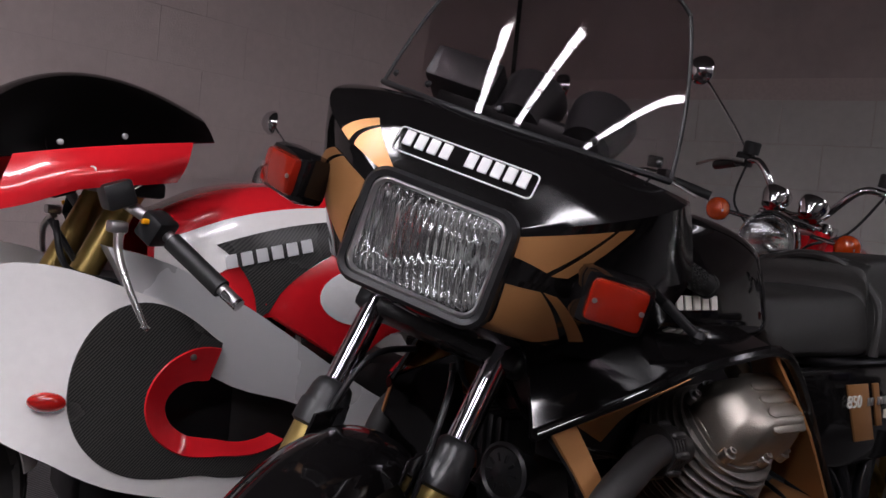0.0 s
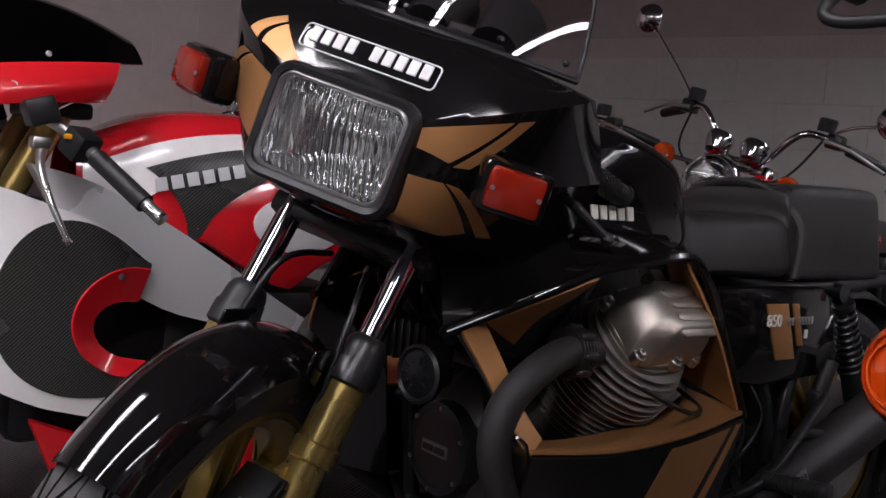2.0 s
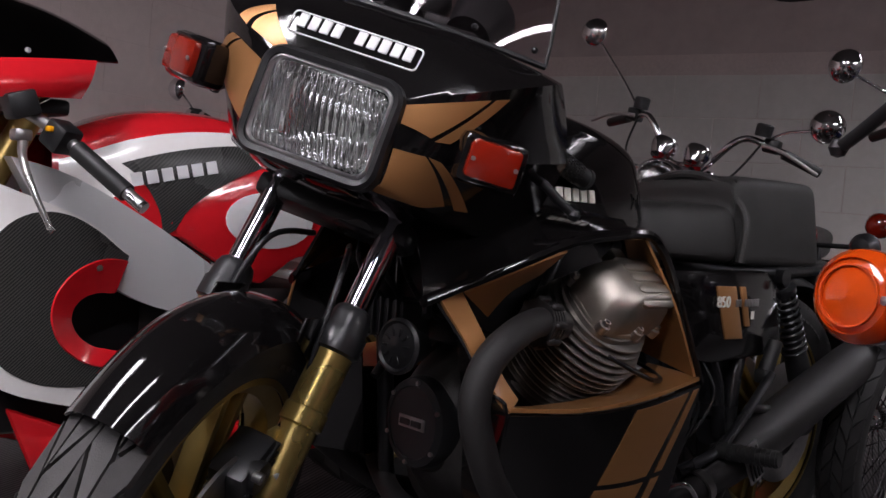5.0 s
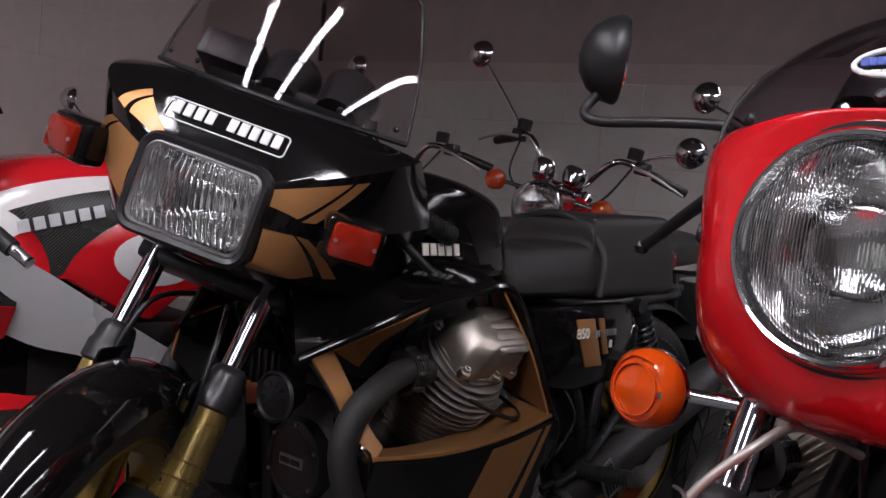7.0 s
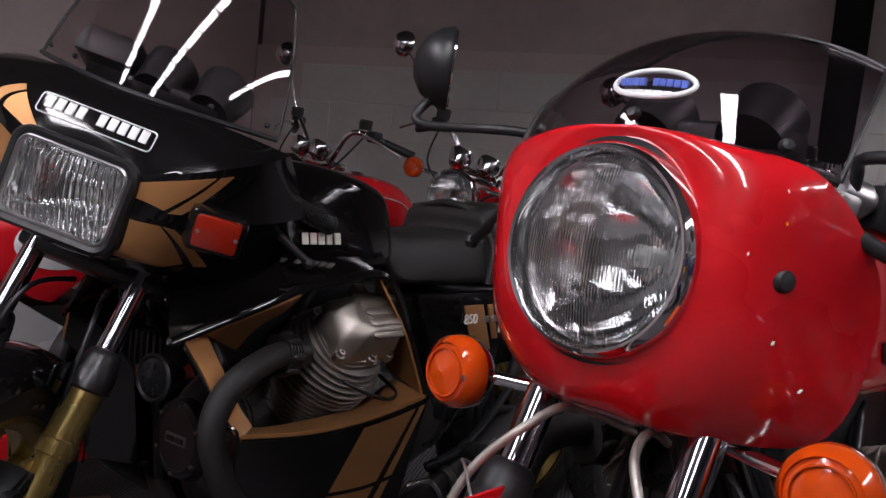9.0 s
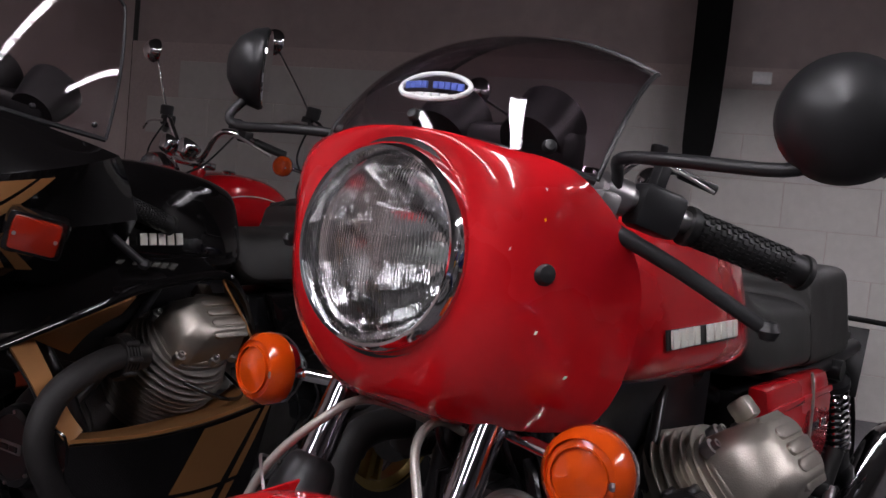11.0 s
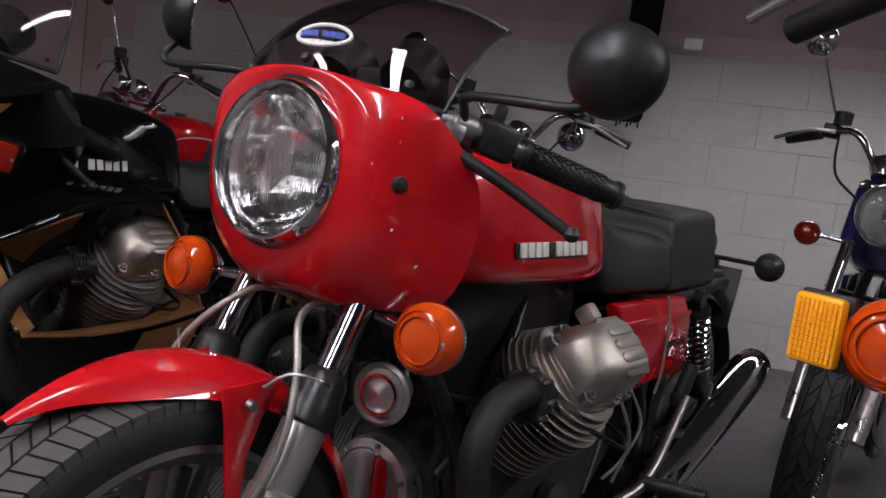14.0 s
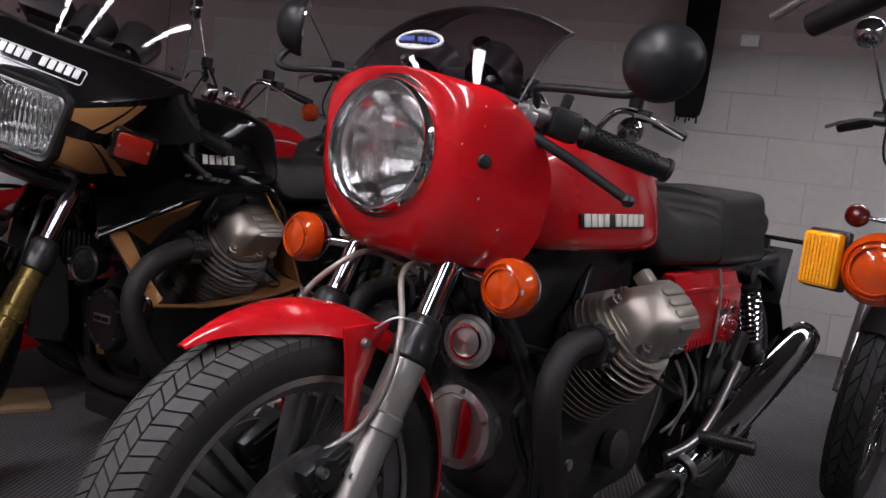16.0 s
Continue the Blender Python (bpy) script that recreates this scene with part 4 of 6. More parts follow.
    for s in (1, -1):
        b = part("rear_indicator", lathe([(0, 0.03), (0.02, 0.027), (0.033, 0.012), (0.034, 0), (0, 0)], 24, axis_m((-1.395, s * 0.215, 0.712), (1, 0, 0))), PLASTIC, bike, "black rear indicator shell")
        part("rear_lens", lathe([(0, -0.022), (0.02, -0.02), (0.033, -0.006), (0.034, 0), (0, 0)], 24, axis_m((-1.396, s * 0.215, 0.712), (1, 0, 0))), ORANGE, b)
        part("stalk", tube([(-1.41, s * 0.05, 0.712), (-1.405, s * 0.185, 0.712)], 0.006, 10, 1), PLASTIC, b)
    horn_m = axis_m((-0.150, 0.085, 0.549 if red else 0.506), (1, 0.15, 0.05))
    horn = part("horn", lathe([(0, -0.05), (0.02, -0.05), (0.03, -0.02), (0.041, -0.004), (0.043, 0.004), (0.038, 0.008), (0.034, 0.004), (0.012, 0.010), (0, 0.012)], 32, horn_m), ALLOY if red else PLASTIC, bike, "round chrome horn" if red else "round black horn")
    if red:
        for q0 in (0.024,):
            part("horn_ring", ring([(q0, 0.006), (q0 + 0.004, 0.006), (q0 + 0.004, 0.012), (q0, 0.012)], 28, horn_m), CHROME, horn)
    for k in range(0 if red else 10):
        q = 2 * math.pi * k / 10
        part("horn_slot", box(0.012, 0.004, 0.002, horn_m @ Matrix.Rotation(q, 4, "Z") @ Matrix.Translation((0.022, 0, 0.009)), 0.0005, 1), DARK, horn)
    part("horn_bracket", tube([(-0.20, 0.085, 0.55), (-0.225, 0.05, 0.60)], 0.008, 8, 1), DARK, bike)
    return bike, S


def around(rows_in, rows_mid, rows_out, crisp=0.0):
    """Surface from a front opening back to a rear edge: u runs round it, v from front to back. Rows: left-middle, over the top, to the right, under, and back."""
    n = len(rows_in)

    def at(rows, u):
        x = (u % 1.0) * n
        i = int(x) % n
        t = x - int(x)
        g = [np.array(rows[(i + j) % n], float) for j in (-1, 0, 1, 2)]
        smooth = 0.5 * (2 * g[1] + (g[2] - g[0]) * t + (2 * g[0] - 5 * g[1] + 4 * g[2] - g[3]) * t * t + (3 * g[1] - g[0] - 3 * g[2] + g[3]) * t ** 3)
        return smooth * (1 - crisp) + (g[1] * (1 - t) + g[2] * t) * crisp

    def fn(u, v):
        a, b, c = at(rows_in, u), at(rows_mid, u), at(rows_out, u)
        return V(a * (1 - v) ** 2 + b * 2 * v * (1 - v) + c * v * v)
    return fn


def both(rows):
    """Rows for the left half, from left-middle to top and from left-middle down to bottom, closed by their mirror image."""
    up, down = rows
    mir = lambda p: (p[0], -p[1], p[2])
    top = list(up)
    full = top + [mir(p) for p in reversed(top[:-1])]
    low = list(down)
    return full + [mir(p) for p in low[:-1]] + [low[-1]] + [p for p in reversed(low[:-1])]


def decal(fn, quad, mat, parent, name, base, lift=0.0012, n=10, label=""):
    """A painted field on a surface, four corners given in the surface's own (u, v)."""
    (a, b, c, d) = [np.array(q, float) for q in quad]

    def g(s, t):
        uv = a * (1 - s) * (1 - t) + b * s * (1 - t) + c * s * t + d * (1 - s) * t
        e = 0.004
        p = fn(uv[0], uv[1])
        du, dv = fn(uv[0] + e, uv[1]) - p, fn(uv[0], min(uv[1] + e, 1.02)) - p
        nn = du.cross(dv)
        if nn.length > 1e-12:
            nn.normalize()
        return p, nn
    p0, n0 = g(0.5, 0.5)
    sgn = 1 if n0.dot(V((p0.x + 0.12, p0.y, 0))) > 0 else -1
    return part(name, sheet(lambda s, t: g(s, t)[0] + g(s, t)[1] * sgn * lift, n, n, 0.0008), mat, parent, label, base=base)


# ---- red sports bike ----
red_bike, SR = v_twin("red_motorcycle", "red sports motorcycle with bikini fairing and smoked screen", pose(0.546, 0.451, 0, -1.5, 0, 212), "red", 0.0, -0.2, 0.0, (0.140, 0, 0.280), 0.315)
HC = V((0.010, 0, 0.838))
up_in = [(0.010, 0.100, 0.838), (0.006, 0.087, 0.888), (0.0, 0.050, 0.925), (-0.004, 0.0, 0.938)]
dn_in = [(0.012, 0.087, 0.788), (0.014, 0.050, 0.751), (0.014, 0.0, 0.738)]
up_mid = [(0.010, 0.165, 0.838), (0.008, 0.150, 0.905), (0.012, 0.085, 0.950), (0.012, 0.0, 0.960)]
dn_mid = [(0.005, 0.155, 0.755), (0.010, 0.075, 0.700), (0.012, 0.0, 0.690)]
up_out = [(-0.135, 0.202, 0.825), (-0.060, 0.172, 0.920), (-0.022, 0.095, 0.944), (-0.010, 0.0, 0.952)]
dn_out = [(-0.120, 0.180, 0.695), (-0.050, 0.085, 0.676), (-0.045, 0.0, 0.672)]
nose = around(both((up_in, dn_in)), both((up_mid, dn_mid)), both((up_out, dn_out)))
fairing = part("fairing", sheet(nose, 72, 18, -0.004), RED, red_bike, "glossy red fairing nose", base=SR)
part("lamp_gasket", ring([(0.096, -0.012), (0.1060, -0.010), (0.1060, -0.003), (0.096, -0.004)], 56, axis_m(HC, (1, 0, 0.07))), PLASTIC, fairing, base=SR)
round_headlight(red_bike, HC + V((0.004, 0, 0)), (1, 0, 0.07), 0.0985, SR)
for s in (1, -1):
    part("fairing_bolt", lathe([(0, 0.006), (0.008, 0.005), (0.0115, 0.0), (0.0115, -0.006), (0, -0.006)], 18, axis_m((-0.030, s * 0.158, 0.835), (0.5, s, 0.1))), PLASTIC, fairing, base=SR)
for k, (q, w) in enumerate(((0.02, 0.3), (0.05, 0.55), (0.95, 0.5), (0.93, 0.72), (0.08, 0.66))):
    decal(nose, [(q, w), (q + 0.003, w + 0.003), (q + 0.004, w + 0.015), (q + 0.001, w + 0.012)], BADGE if k != 1 else YELLOW, fairing, "paint_chip", SR, 0.0004, 3)


def red_screen(u, v):
    q = u * 2 - 1
    b = np.array((-0.008 - 0.062 * q * q, 0.176 * q, 0.950 - 0.028 * q * q))
    m = np.array((-0.050 - 0.060 * q * q, 0.185 * q, 1.068 - 0.050 * q * q))
    t = np.array((-0.225 - 0.015 * q * q, 0.140 * q, 1.078 - 0.035 * q * q))
    return b * (1 - v) ** 2 + m * 2 * v * (1 - v) + t * v * v


screen = lamp_off_shadow(part("windscreen", sheet(red_screen, 36, 24, 0.003), SMOKE_DARK, red_bike, "dark smoked bubble windscreen", base=SR))
part("screen_edging", join(tube([V(red_screen(i / 30, 0.0)) + V((0.003, 0, -0.001)) for i in range(31)], 0.0042, 8, 1), tube([V(red_screen(i / 30, 1.0)) for i in range(31)], 0.0025, 8, 1), tube([V(red_screen(0.0, i / 20)) for i in range(21)], 0.0025, 8, 1), tube([V(red_screen(1.0, i / 20)) for i in range(21)], 0.0025, 8, 1)), PLASTIC, screen, base=SR)
for u in (0.12, 0.5, 0.88):
    p = V(red_screen(u, 0.07))
    part("screen_screw", lathe([(0, 0.005), (0.005, 0.004), (0.007, 0.0), (0.007, -0.003), (0, -0.003)], 14, axis_m(p, (1, (u - 0.5) * 2.2, 0.55))), PLASTIC, screen, base=SR)


def on_screen(u0, v0, ru, rv, a):
    return u0 + ru * math.cos(a), v0 + rv * math.sin(a)


oval = [on_screen(0.52, 0.215, 0.118, 0.070, 2 * math.pi * k / 36) for k in range(37)]
part("screen_sticker", join(tube([V(red_screen(u, v)) + V((0.0015, 0, 0.001)) for u, v in oval], 0.0026, 8, 1)), BRIGHT, screen, "white and blue oval sticker", base=SR)
for k in (0, 1, 2, 3, 5, 6, 7, 8, 9):
    part("sticker_bar", box(0.003, 0.0068, 0.007, axis_m(V(red_screen(0.43 + 0.02 * k, 0.218)) + V((0.002, 0, 0.001)), (0, 0, 1)), 0.0005, 1), BLUEINK, screen, base=SR)
for k in range(7):
    part("sticker_bar", box(0.003, 0.0085, 0.004, axis_m(V(red_screen(0.44 + 0.027 * k, 0.165)) + V((0.002, 0, 0.001)), (0, 0, 1)), 0.0005, 1), BRIGHT, screen, base=SR)
front_mudguard(red_bike, (0.140, 0, 0.280), 0.330, RED, SR, 57.5, 205, [(0.006, 0.010), (0.044, 0.006), (0.062, 0.001), (0.068, -0.002), (0.068, -0.002), (0.064, 0.0), (0.060, 0.0), (0.058, 0.0)], 0.040)
for s in (1, -1):
    stay = part("mudguard_stay", prism([(0.02, 0.592), (0.115, 0.588), (0.105, 0.545), (0.094, 0.47), (0.088, 0.42), (0.070, 0.42), (0.066, 0.50), (0.045, 0.555)], 0.005, side_m(s * 0.067), 0.002), RED, red_bike, base=SR)
    part("stay_bolt", lathe([(0, 0.008), (0.006, 0.008), (0.0075, 0.0), (0, 0)], 12, axis_m((0.075, s * 0.072, 0.565), (0, s, 0))), STEEL, stay, base=SR)
    part("hose_clip", tube([(0.06, s * 0.075, 0.585), (0.045, s * 0.10, 0.605), (0.02, s * 0.125, 0.60), (0.0, s * 0.12, 0.59)], 0.0018, 6), STEEL, stay, base=SR)
    part("brake_hose", tube([(-0.13, s * 0.02, 0.64), (-0.05, s * 0.045, 0.67), (0.0, s * 0.06, 0.655), (0.035, s * 0.10, 0.60), (0.06, s * 0.115, 0.53), (0.085, s * 0.10, 0.46), (0.13, s * 0.075, 0.42)], 0.0048, 10), HOSE, red_bike, "pale braided brake hose", base=SR)
    indicator(red_bike, V((-0.064, s * 0.212, 0.665)), (1, s * 0.08, 0.05), 0.042, AMBER, SR, V((-0.085, s * 0.11, 0.668)))
    round_mirror(red_bike, V((-0.085, s * 0.374, 0.990)) if s > 0 else V((-0.115, -0.355, 1.022)), (1, 0.25, 0.18) if s > 0 else (0.70, -0.71, 0.03), 0.053, [(-0.125, s * 0.168, 0.905), (-0.115, s * 0.172, 0.930), (-0.095, s * 0.185, 0.945), (-0.080, s * 0.25, 0.946), (-0.078, s * 0.335, 0.945), (-0.082, s * 0.362, 0.958), (-0.088, s * 0.378, 0.978) if s > 0 else (-0.105, -0.355, 0.985)], PLASTIC, SR)
dash = part("instruments", join(box(0.05, 0.20, 0.05, Matrix.Translation((-0.16, 0, 0.95)), 0.012), *[lathe([(0, -0.05), (0.036, -0.05), (0.04, 0), (0.036, 0.004), (0, 0.004)], 28, axis_m((-0.17, y, 0.985), (-0.75, 0, 0.65))) for y in (-0.06, 0.06)]), PLASTIC, red_bike, base=SR)

# ---- black and gold sports bike ----
BX, BS = 0.047, -0.0143
black_bike, SB = v_twin("black_motorcycle", "black and gold sports motorcycle with angular fairing and tall screen", pose(-0.043, 1.212, 0, 1.26, 0, 215.7), "black", 37.1, -0.1815, BX, (0.187, 0, 0.270), 0.312)
HB = V((0.109, 0, 0.841))
up_in = [(0.100, 0.098, 0.841), (0.094, 0.094, 0.895), (0.088, 0.060, 0.908), (0.086, 0.0, 0.910)]
dn_in = [(0.108, 0.094, 0.788), (0.112, 0.060, 0.776), (0.112, 0.0, 0.774)]
up_mid = [(0.068, 0.222, 0.848), (0.066, 0.262, 0.968), (0.075, 0.110, 0.975), (0.078, 0.0, 0.975)]
dn_mid = [(0.070, 0.165, 0.768), (0.085, 0.075, 0.742), (0.088, 0.0, 0.738)]
up_out = [(-0.165, 0.280, 0.875), (-0.085, 0.248, 0.980), (-0.005, 0.120, 0.997), (0.015, 0.0, 1.000)]
dn_out = [(-0.205, 0.235, 0.712), (-0.050, 0.100, 0.722), (-0.020, 0.0, 0.724)]
cowl = around(both((up_in, dn_in)), both((up_mid, dn_mid)), both((up_out, dn_out)), 0.8)
cowling = part("fairing", sheet(cowl, 84, 20, -0.004), BLACK, black_bike, "angular black fairing with gold flashes", base=SB, angle=25)


def rounded_rect(hw, hh, r, n=6):
    out = []
    for cx, cy, a0 in ((1, 1, 0), (-1, 1, 90), (-1, -1, 180), (1, -1, 270)):
        for k in range(n + 1):
            a = radians(a0 + 90 * k / n)
            out.append((cx * (hw - r) + r * math.cos(a), cy * (hh - r) + r * math.sin(a)))
    return out


HM = Matrix.Translation(HB) @ Matrix(((0, -0.16, 0.987, 0), (1, 0, 0, 0), (0, 0.987, 0.16, 0), (0, 0, 0, 1)))


def frame_ring(hw, hh, r, prof):
    """Rectangular rim: prof gives (inset, depth) round a closed section."""
    loops = [[HM @ V((x, y, d)) for x, y in rounded_rect(hw - i, hh - i, max(r - i, 0.004))] for i, d in prof]
    n, c = len(loops[0]), len(loops)
    vs = [p for l in loops for p in l]
    fs = [(j * n + k, j * n + (k + 1) % n, ((j + 1) % c) * n + (k + 1) % n, ((j + 1) % c) * n + k) for j in range(c) for k in range(n)]
    return vs, fs


lamp = part("headlight", frame_ring(0.102, 0.074, 0.030, [(0.0, -0.02), (0.0, 0.006), (0.005, 0.012), (0.012, 0.010), (0.014, 0.0), (0.010, -0.02)]), PLASTIC, black_bike, "rectangular headlight in a black rim", base=SB)
part("lamp_rim", frame_ring(0.090, 0.062, 0.022, [(0.0, -0.012), (0.0, 0.008), (0.003, 0.010), (0.006, 0.006), (0.006, -0.012)]), STEEL, lamp, base=SB)
ref = [[HM @ V((x, y, d)) for x, y in rounded_rect(0.084 * k, 0.057 * k, 0.02 * k)] for k, d in ((0.2, -0.090), (0.75, -0.070), (1.02, -0.034), (1.03, -0.008), (1.0, -0.008), (0.92, -0.03), (0.7, -0.055), (0.35, -0.072), (0.15, -0.075))]
part("reflector", loft(ref, True, 2), MIRROR, lamp, "bright reflector bowl", base=SB)
part("bulb", lathe([(0, -0.045), (0.006, -0.047), (0.006, -0.06), (0.011, -0.062), (0.011, -0.07), (0, -0.07)], 16, HM), BULB, lamp, base=SB)
gl = [[HM @ V((x, y, d)) for x, y in rounded_rect(0.085 * k, 0.058 * k, 0.02 * k)] for k, d in ((0.15, -0.001), (0.6, -0.002), (1.0, -0.004), (1.0, 0.001), (0.95, 0.006), (0.7, 0.010), (0.3, 0.0115), (0.1, 0.012))]
lamp_off_shadow(part("glass", loft(gl, True, 2), GLASS, lamp, "fluted clear glass", base=SB))
GOLD_FIELDS = [[(0.036, 0.02), (0.0712, 0.02), (0.0712, 0.375), (0.018, 0.175)], [(0.014, 0.2), (0.0712, 0.40), (0.0712, 0.475), (0.014, 0.275)], [(-0.011, 0.025), (-0.129, 0.088), (-0.068, 0.475), (-0.011, 0.2)], [(-0.011, 0.213), (-0.068, 0.537), (-0.064, 0.613), (-0.014, 0.288)]]
# gold fields beside the lamp
for q in (1, -1):
    for fld in GOLD_FIELDS:
        quad = fld if q > 0 else [(6 / 14 - u, v) for u, v in fld]
        decal(cowl, quad, GOLD, cowling, "gold_flash", SB, 0.0012, 14, "gold painted field")
edge = [V((0.066 + 0.008, y, 0.947 + z * 0.9)) + V((-z * 0.45, 0, 0)) for y, z in rounded_rect(0.094, 0.016, 0.006, 3)]
part("plate_outline", tube(edge + edge[:1], 0.0012, 6, 1), BRIGHT, cowling, "thin white outline of the plate", base=SB)
bars_of_letters(black_bike, cowling, (0.066, -0.086, 0.947), (0.066, 0.086, 0.947), (-0.5, 0, 1), 0.020, 10, (4,), BRIGHT, SB, 0.003, 0.008)
for s in (1, -1):
    c = V((0.072, s * 0.224, 0.855))
    im = axis_m(c, (1, s * 0.45, 0.05)) @ Matrix.Rotation(radians(90), 4, "Z")
    hous = part("indicator", join(box(0.066, 0.088, 0.05, im @ Matrix.Translation((0, 0, -0.012)), 0.012), tube([c + V((-0.02, -s * 0.02, 0)), c + V((-0.03, -s * 0.10, 0.0))], 0.012, 12, 1)), BLACK, black_bike, "glossy black square indicator housing", base=SB)
    part("lens", box(0.050, 0.068, 0.020, im @ Matrix.Translation((0, 0, 0.013)), 0.007), ORANGE, hous, "orange rectangular lens", base=SB)
    for k in (-1, 1):
        part("lens_screw", lathe([(0, 0), (0.003, 0), (0.003, 0.002), (0, 0.002)], 10, im @ Matrix.Translation((0, k * 0.028, 0.023))), STEEL, hous, base=SB)


def tall_screen(u, v):
    q = u * 2 - 1
    b = np.array((0.018 - 0.115 * abs(q) ** 1.8, 0.215 * q, 0.999 - 0.004 * q * q))
    m = np.array((-0.030 - 0.100 * abs(q) ** 1.8, 0.200 * q, 1.115 - 0.004 * q * q))
    t = np.array((-0.105 - 0.055 * abs(q) ** 1.8, 0.156 * q, 1.235 - 0.030 * abs(q) ** 5))
    return b * (1 - v) ** 2 + m * 2 * v * (1 - v) + t * v * v


tall = lamp_off_shadow(part("windscreen", sheet(tall_screen, 36, 20, 0.003), SMOKE, black_bike, "tall smoked touring screen", base=SB))
part("screen_edging", join(tube([V(tall_screen(i / 30, 1.0)) for i in range(31)], 0.0028, 8, 1), tube([V(tall_screen(0.0, i / 14)) for i in range(15)], 0.0028, 8, 1), tube([V(tall_screen(1.0, i / 14)) for i in range(15)], 0.0028, 8, 1), tube([V(tall_screen(i / 30, 0.0)) + V((0.002, 0, 0)) for i in range(31)], 0.0045, 8, 1)), PLASTIC, tall, base=SB)
for u in (0.04, 0.22, 0.5, 0.78, 0.96):
    p = V(tall_screen(u, 0.075))
    part("screen_screw", lathe([(0, 0.004), (0.003, 0.0035), (0.005, 0.0), (0.005, -0.002), (0, -0.002)], 14, axis_m(p, (1, (u - 0.5) * 2.4, 0.4))), DARK, tall, base=SB)
pods = part("instruments", join(box(0.07, 0.24, 0.03, Matrix.Translation((-0.10, 0, 1.005)), 0.008), box(0.08, 0.10, 0.05, Matrix.Translation((-0.085, -0.085, 1.03)) @ Matrix.Rotation(radians(-30), 4, "Y"), 0.006)), PLASTIC, black_bike, "black instrument panel behind the screen", base=SB)
for y in (0.0, 0.10):
    part("gauge", lathe([(0, -0.06), (0.035, -0.06), (0.045, -0.01), (0.047, 0.008), (0.042, 0.010), (0, 0.006)], 30, axis_m((-0.12, y, 1.035), (-0.8, 0, 0.6))), PLASTIC, pods, base=SB)
front_mudguard(black_bike, (0.187, 0, 0.270), 0.330, BLACK, SB, 45, 168, [(0.052, -0.004), (0.060, 0.0), (0.063, 0.0), (0.063, 0.0), (0.060, 0.0), (0.056, 0.0)], 0.038)
for s in (1, -1):
    part("mudguard_stay", prism([(0.02, 0.575), (0.12, 0.59), (0.13, 0.56), (0.05, 0.50), (0.03, 0.50)], 0.005, side_m(s * 0.068), 0.002), BLACK, black_bike, base=SB)
    part("brake_hose", tube([(-0.06, s * 0.03, 0.66), (0.02, s * 0.06, 0.65), (0.07, s * 0.075, 0.56), (0.10, s * 0.08, 0.46), (0.16, s * 0.07, 0.41)], 0.0045, 10), DARK, black_bike, base=SB)
    # leg shield round the cylinder
    shield = part("leg_shield", loft([[V((x, s * (y + 0.009 * c), z + 0.009 * d)) for c, d in ((1, 0), (0.7, 0.7), (0, 1), (-0.7, 0.7), (-1, 0), (-0.7, -0.7), (0, -1), (0.7, -0.7))] for x, y, z in ((-0.115, 0.175, 0.583), (-0.165, 0.205, 0.610), (-0.24, 0.246, 0.649), (-0.31, 0.266, 0.679), (-0.40, 0.270, 0.694), (-0.495, 0.270, 0.699), (-0.533, 0.280, 0.660), (-0.554, 0.300, 0.58), (-0.580, 0.326, 0.472))], sub=5), BLACK, black_bike, "black leg shield with gold inner faces")
    top_in, top_out = [(-0.495, 0.266, 0.694), (-0.548, 0.294, 0.590), (-0.576, 0.322, 0.478)], [(-0.60, 0.145, 0.690), (-0.63, 0.155, 0.590), (-0.64, 0.165, 0.495)]
    part("gold_wall", sheet(lambda u, v: V(lerp_list(top_in, u)).lerp(V(lerp_list(top_out, u)), v) * 1.0 if s > 0 else V((1, -1, 1)) * V(lerp_list(top_in, u)).lerp(V(lerp_list(top_out, u)), v), 12, 10, 0.004), GOLD, shield, "gold painted inner wall")
    shelf_o, shelf_i = [(-0.578, 0.328, 0.472), (-0.45, 0.326, 0.450), (-0.31, 0.318, 0.440), (-0.175, 0.300, 0.447)], [(-0.64, 0.185, 0.470), (-0.50, 0.205, 0.430), (-0.34, 0.205, 0.420), (-0.23, 0.205, 0.428)]
    part("gold_shelf", sheet(lambda u, v: V((1, s, 1)) * V(lerp_list(shelf_o, u)).lerp(V(lerp_list(shelf_i, u)), v), 16, 8, 0.006), GOLD, shield, "gold painted lower shelf")
    lip_o = [(-0.135, 0.190, 0.586), (-0.148, 0.230, 0.535), (-0.162, 0.270, 0.480), (-0.175, 0.300, 0.447)]
    lip_i = [(-0.172, 0.190, 0.600), (-0.184, 0.226, 0.545), (-0.197, 0.258, 0.490), (-0.212, 0.278, 0.458)]
    part("gold_lip", sheet(lambda u, v: V((1, s, 1)) * V(lerp_list(lip_o, u)).lerp(V(lerp_list(lip_i, u)), v), 14, 6, 0.006), GOLD, shield, "gold painted front lip")
    inner_o = [(-0.165, 0.200, 0.602), (-0.235, 0.240, 0.640), (-0.31, 0.258, 0.670)]
    inner_i = [(-0.26, 0.150, 0.560), (-0.29, 0.165, 0.60), (-0.34, 0.18, 0.63)]
    part("gold_brow", sheet(lambda u, v: V((1, s, 1)) * V(lerp_list(inner_o, u)).lerp(V(lerp_list(inner_i, u)), v), 10, 6, 0.006), GOLD, shield)
    belly_t = [(-0.582, 0.330, 0.468), (-0.45, 0.329, 0.446), (-0.31, 0.321, 0.436), (-0.172, 0.303, 0.443)]
    belly_b = [(-0.545, 0.295, 0.235), (-0.44, 0.290, 0.225), (-0.33, 0.270, 0.24), (-0.21, 0.230, 0.28)]
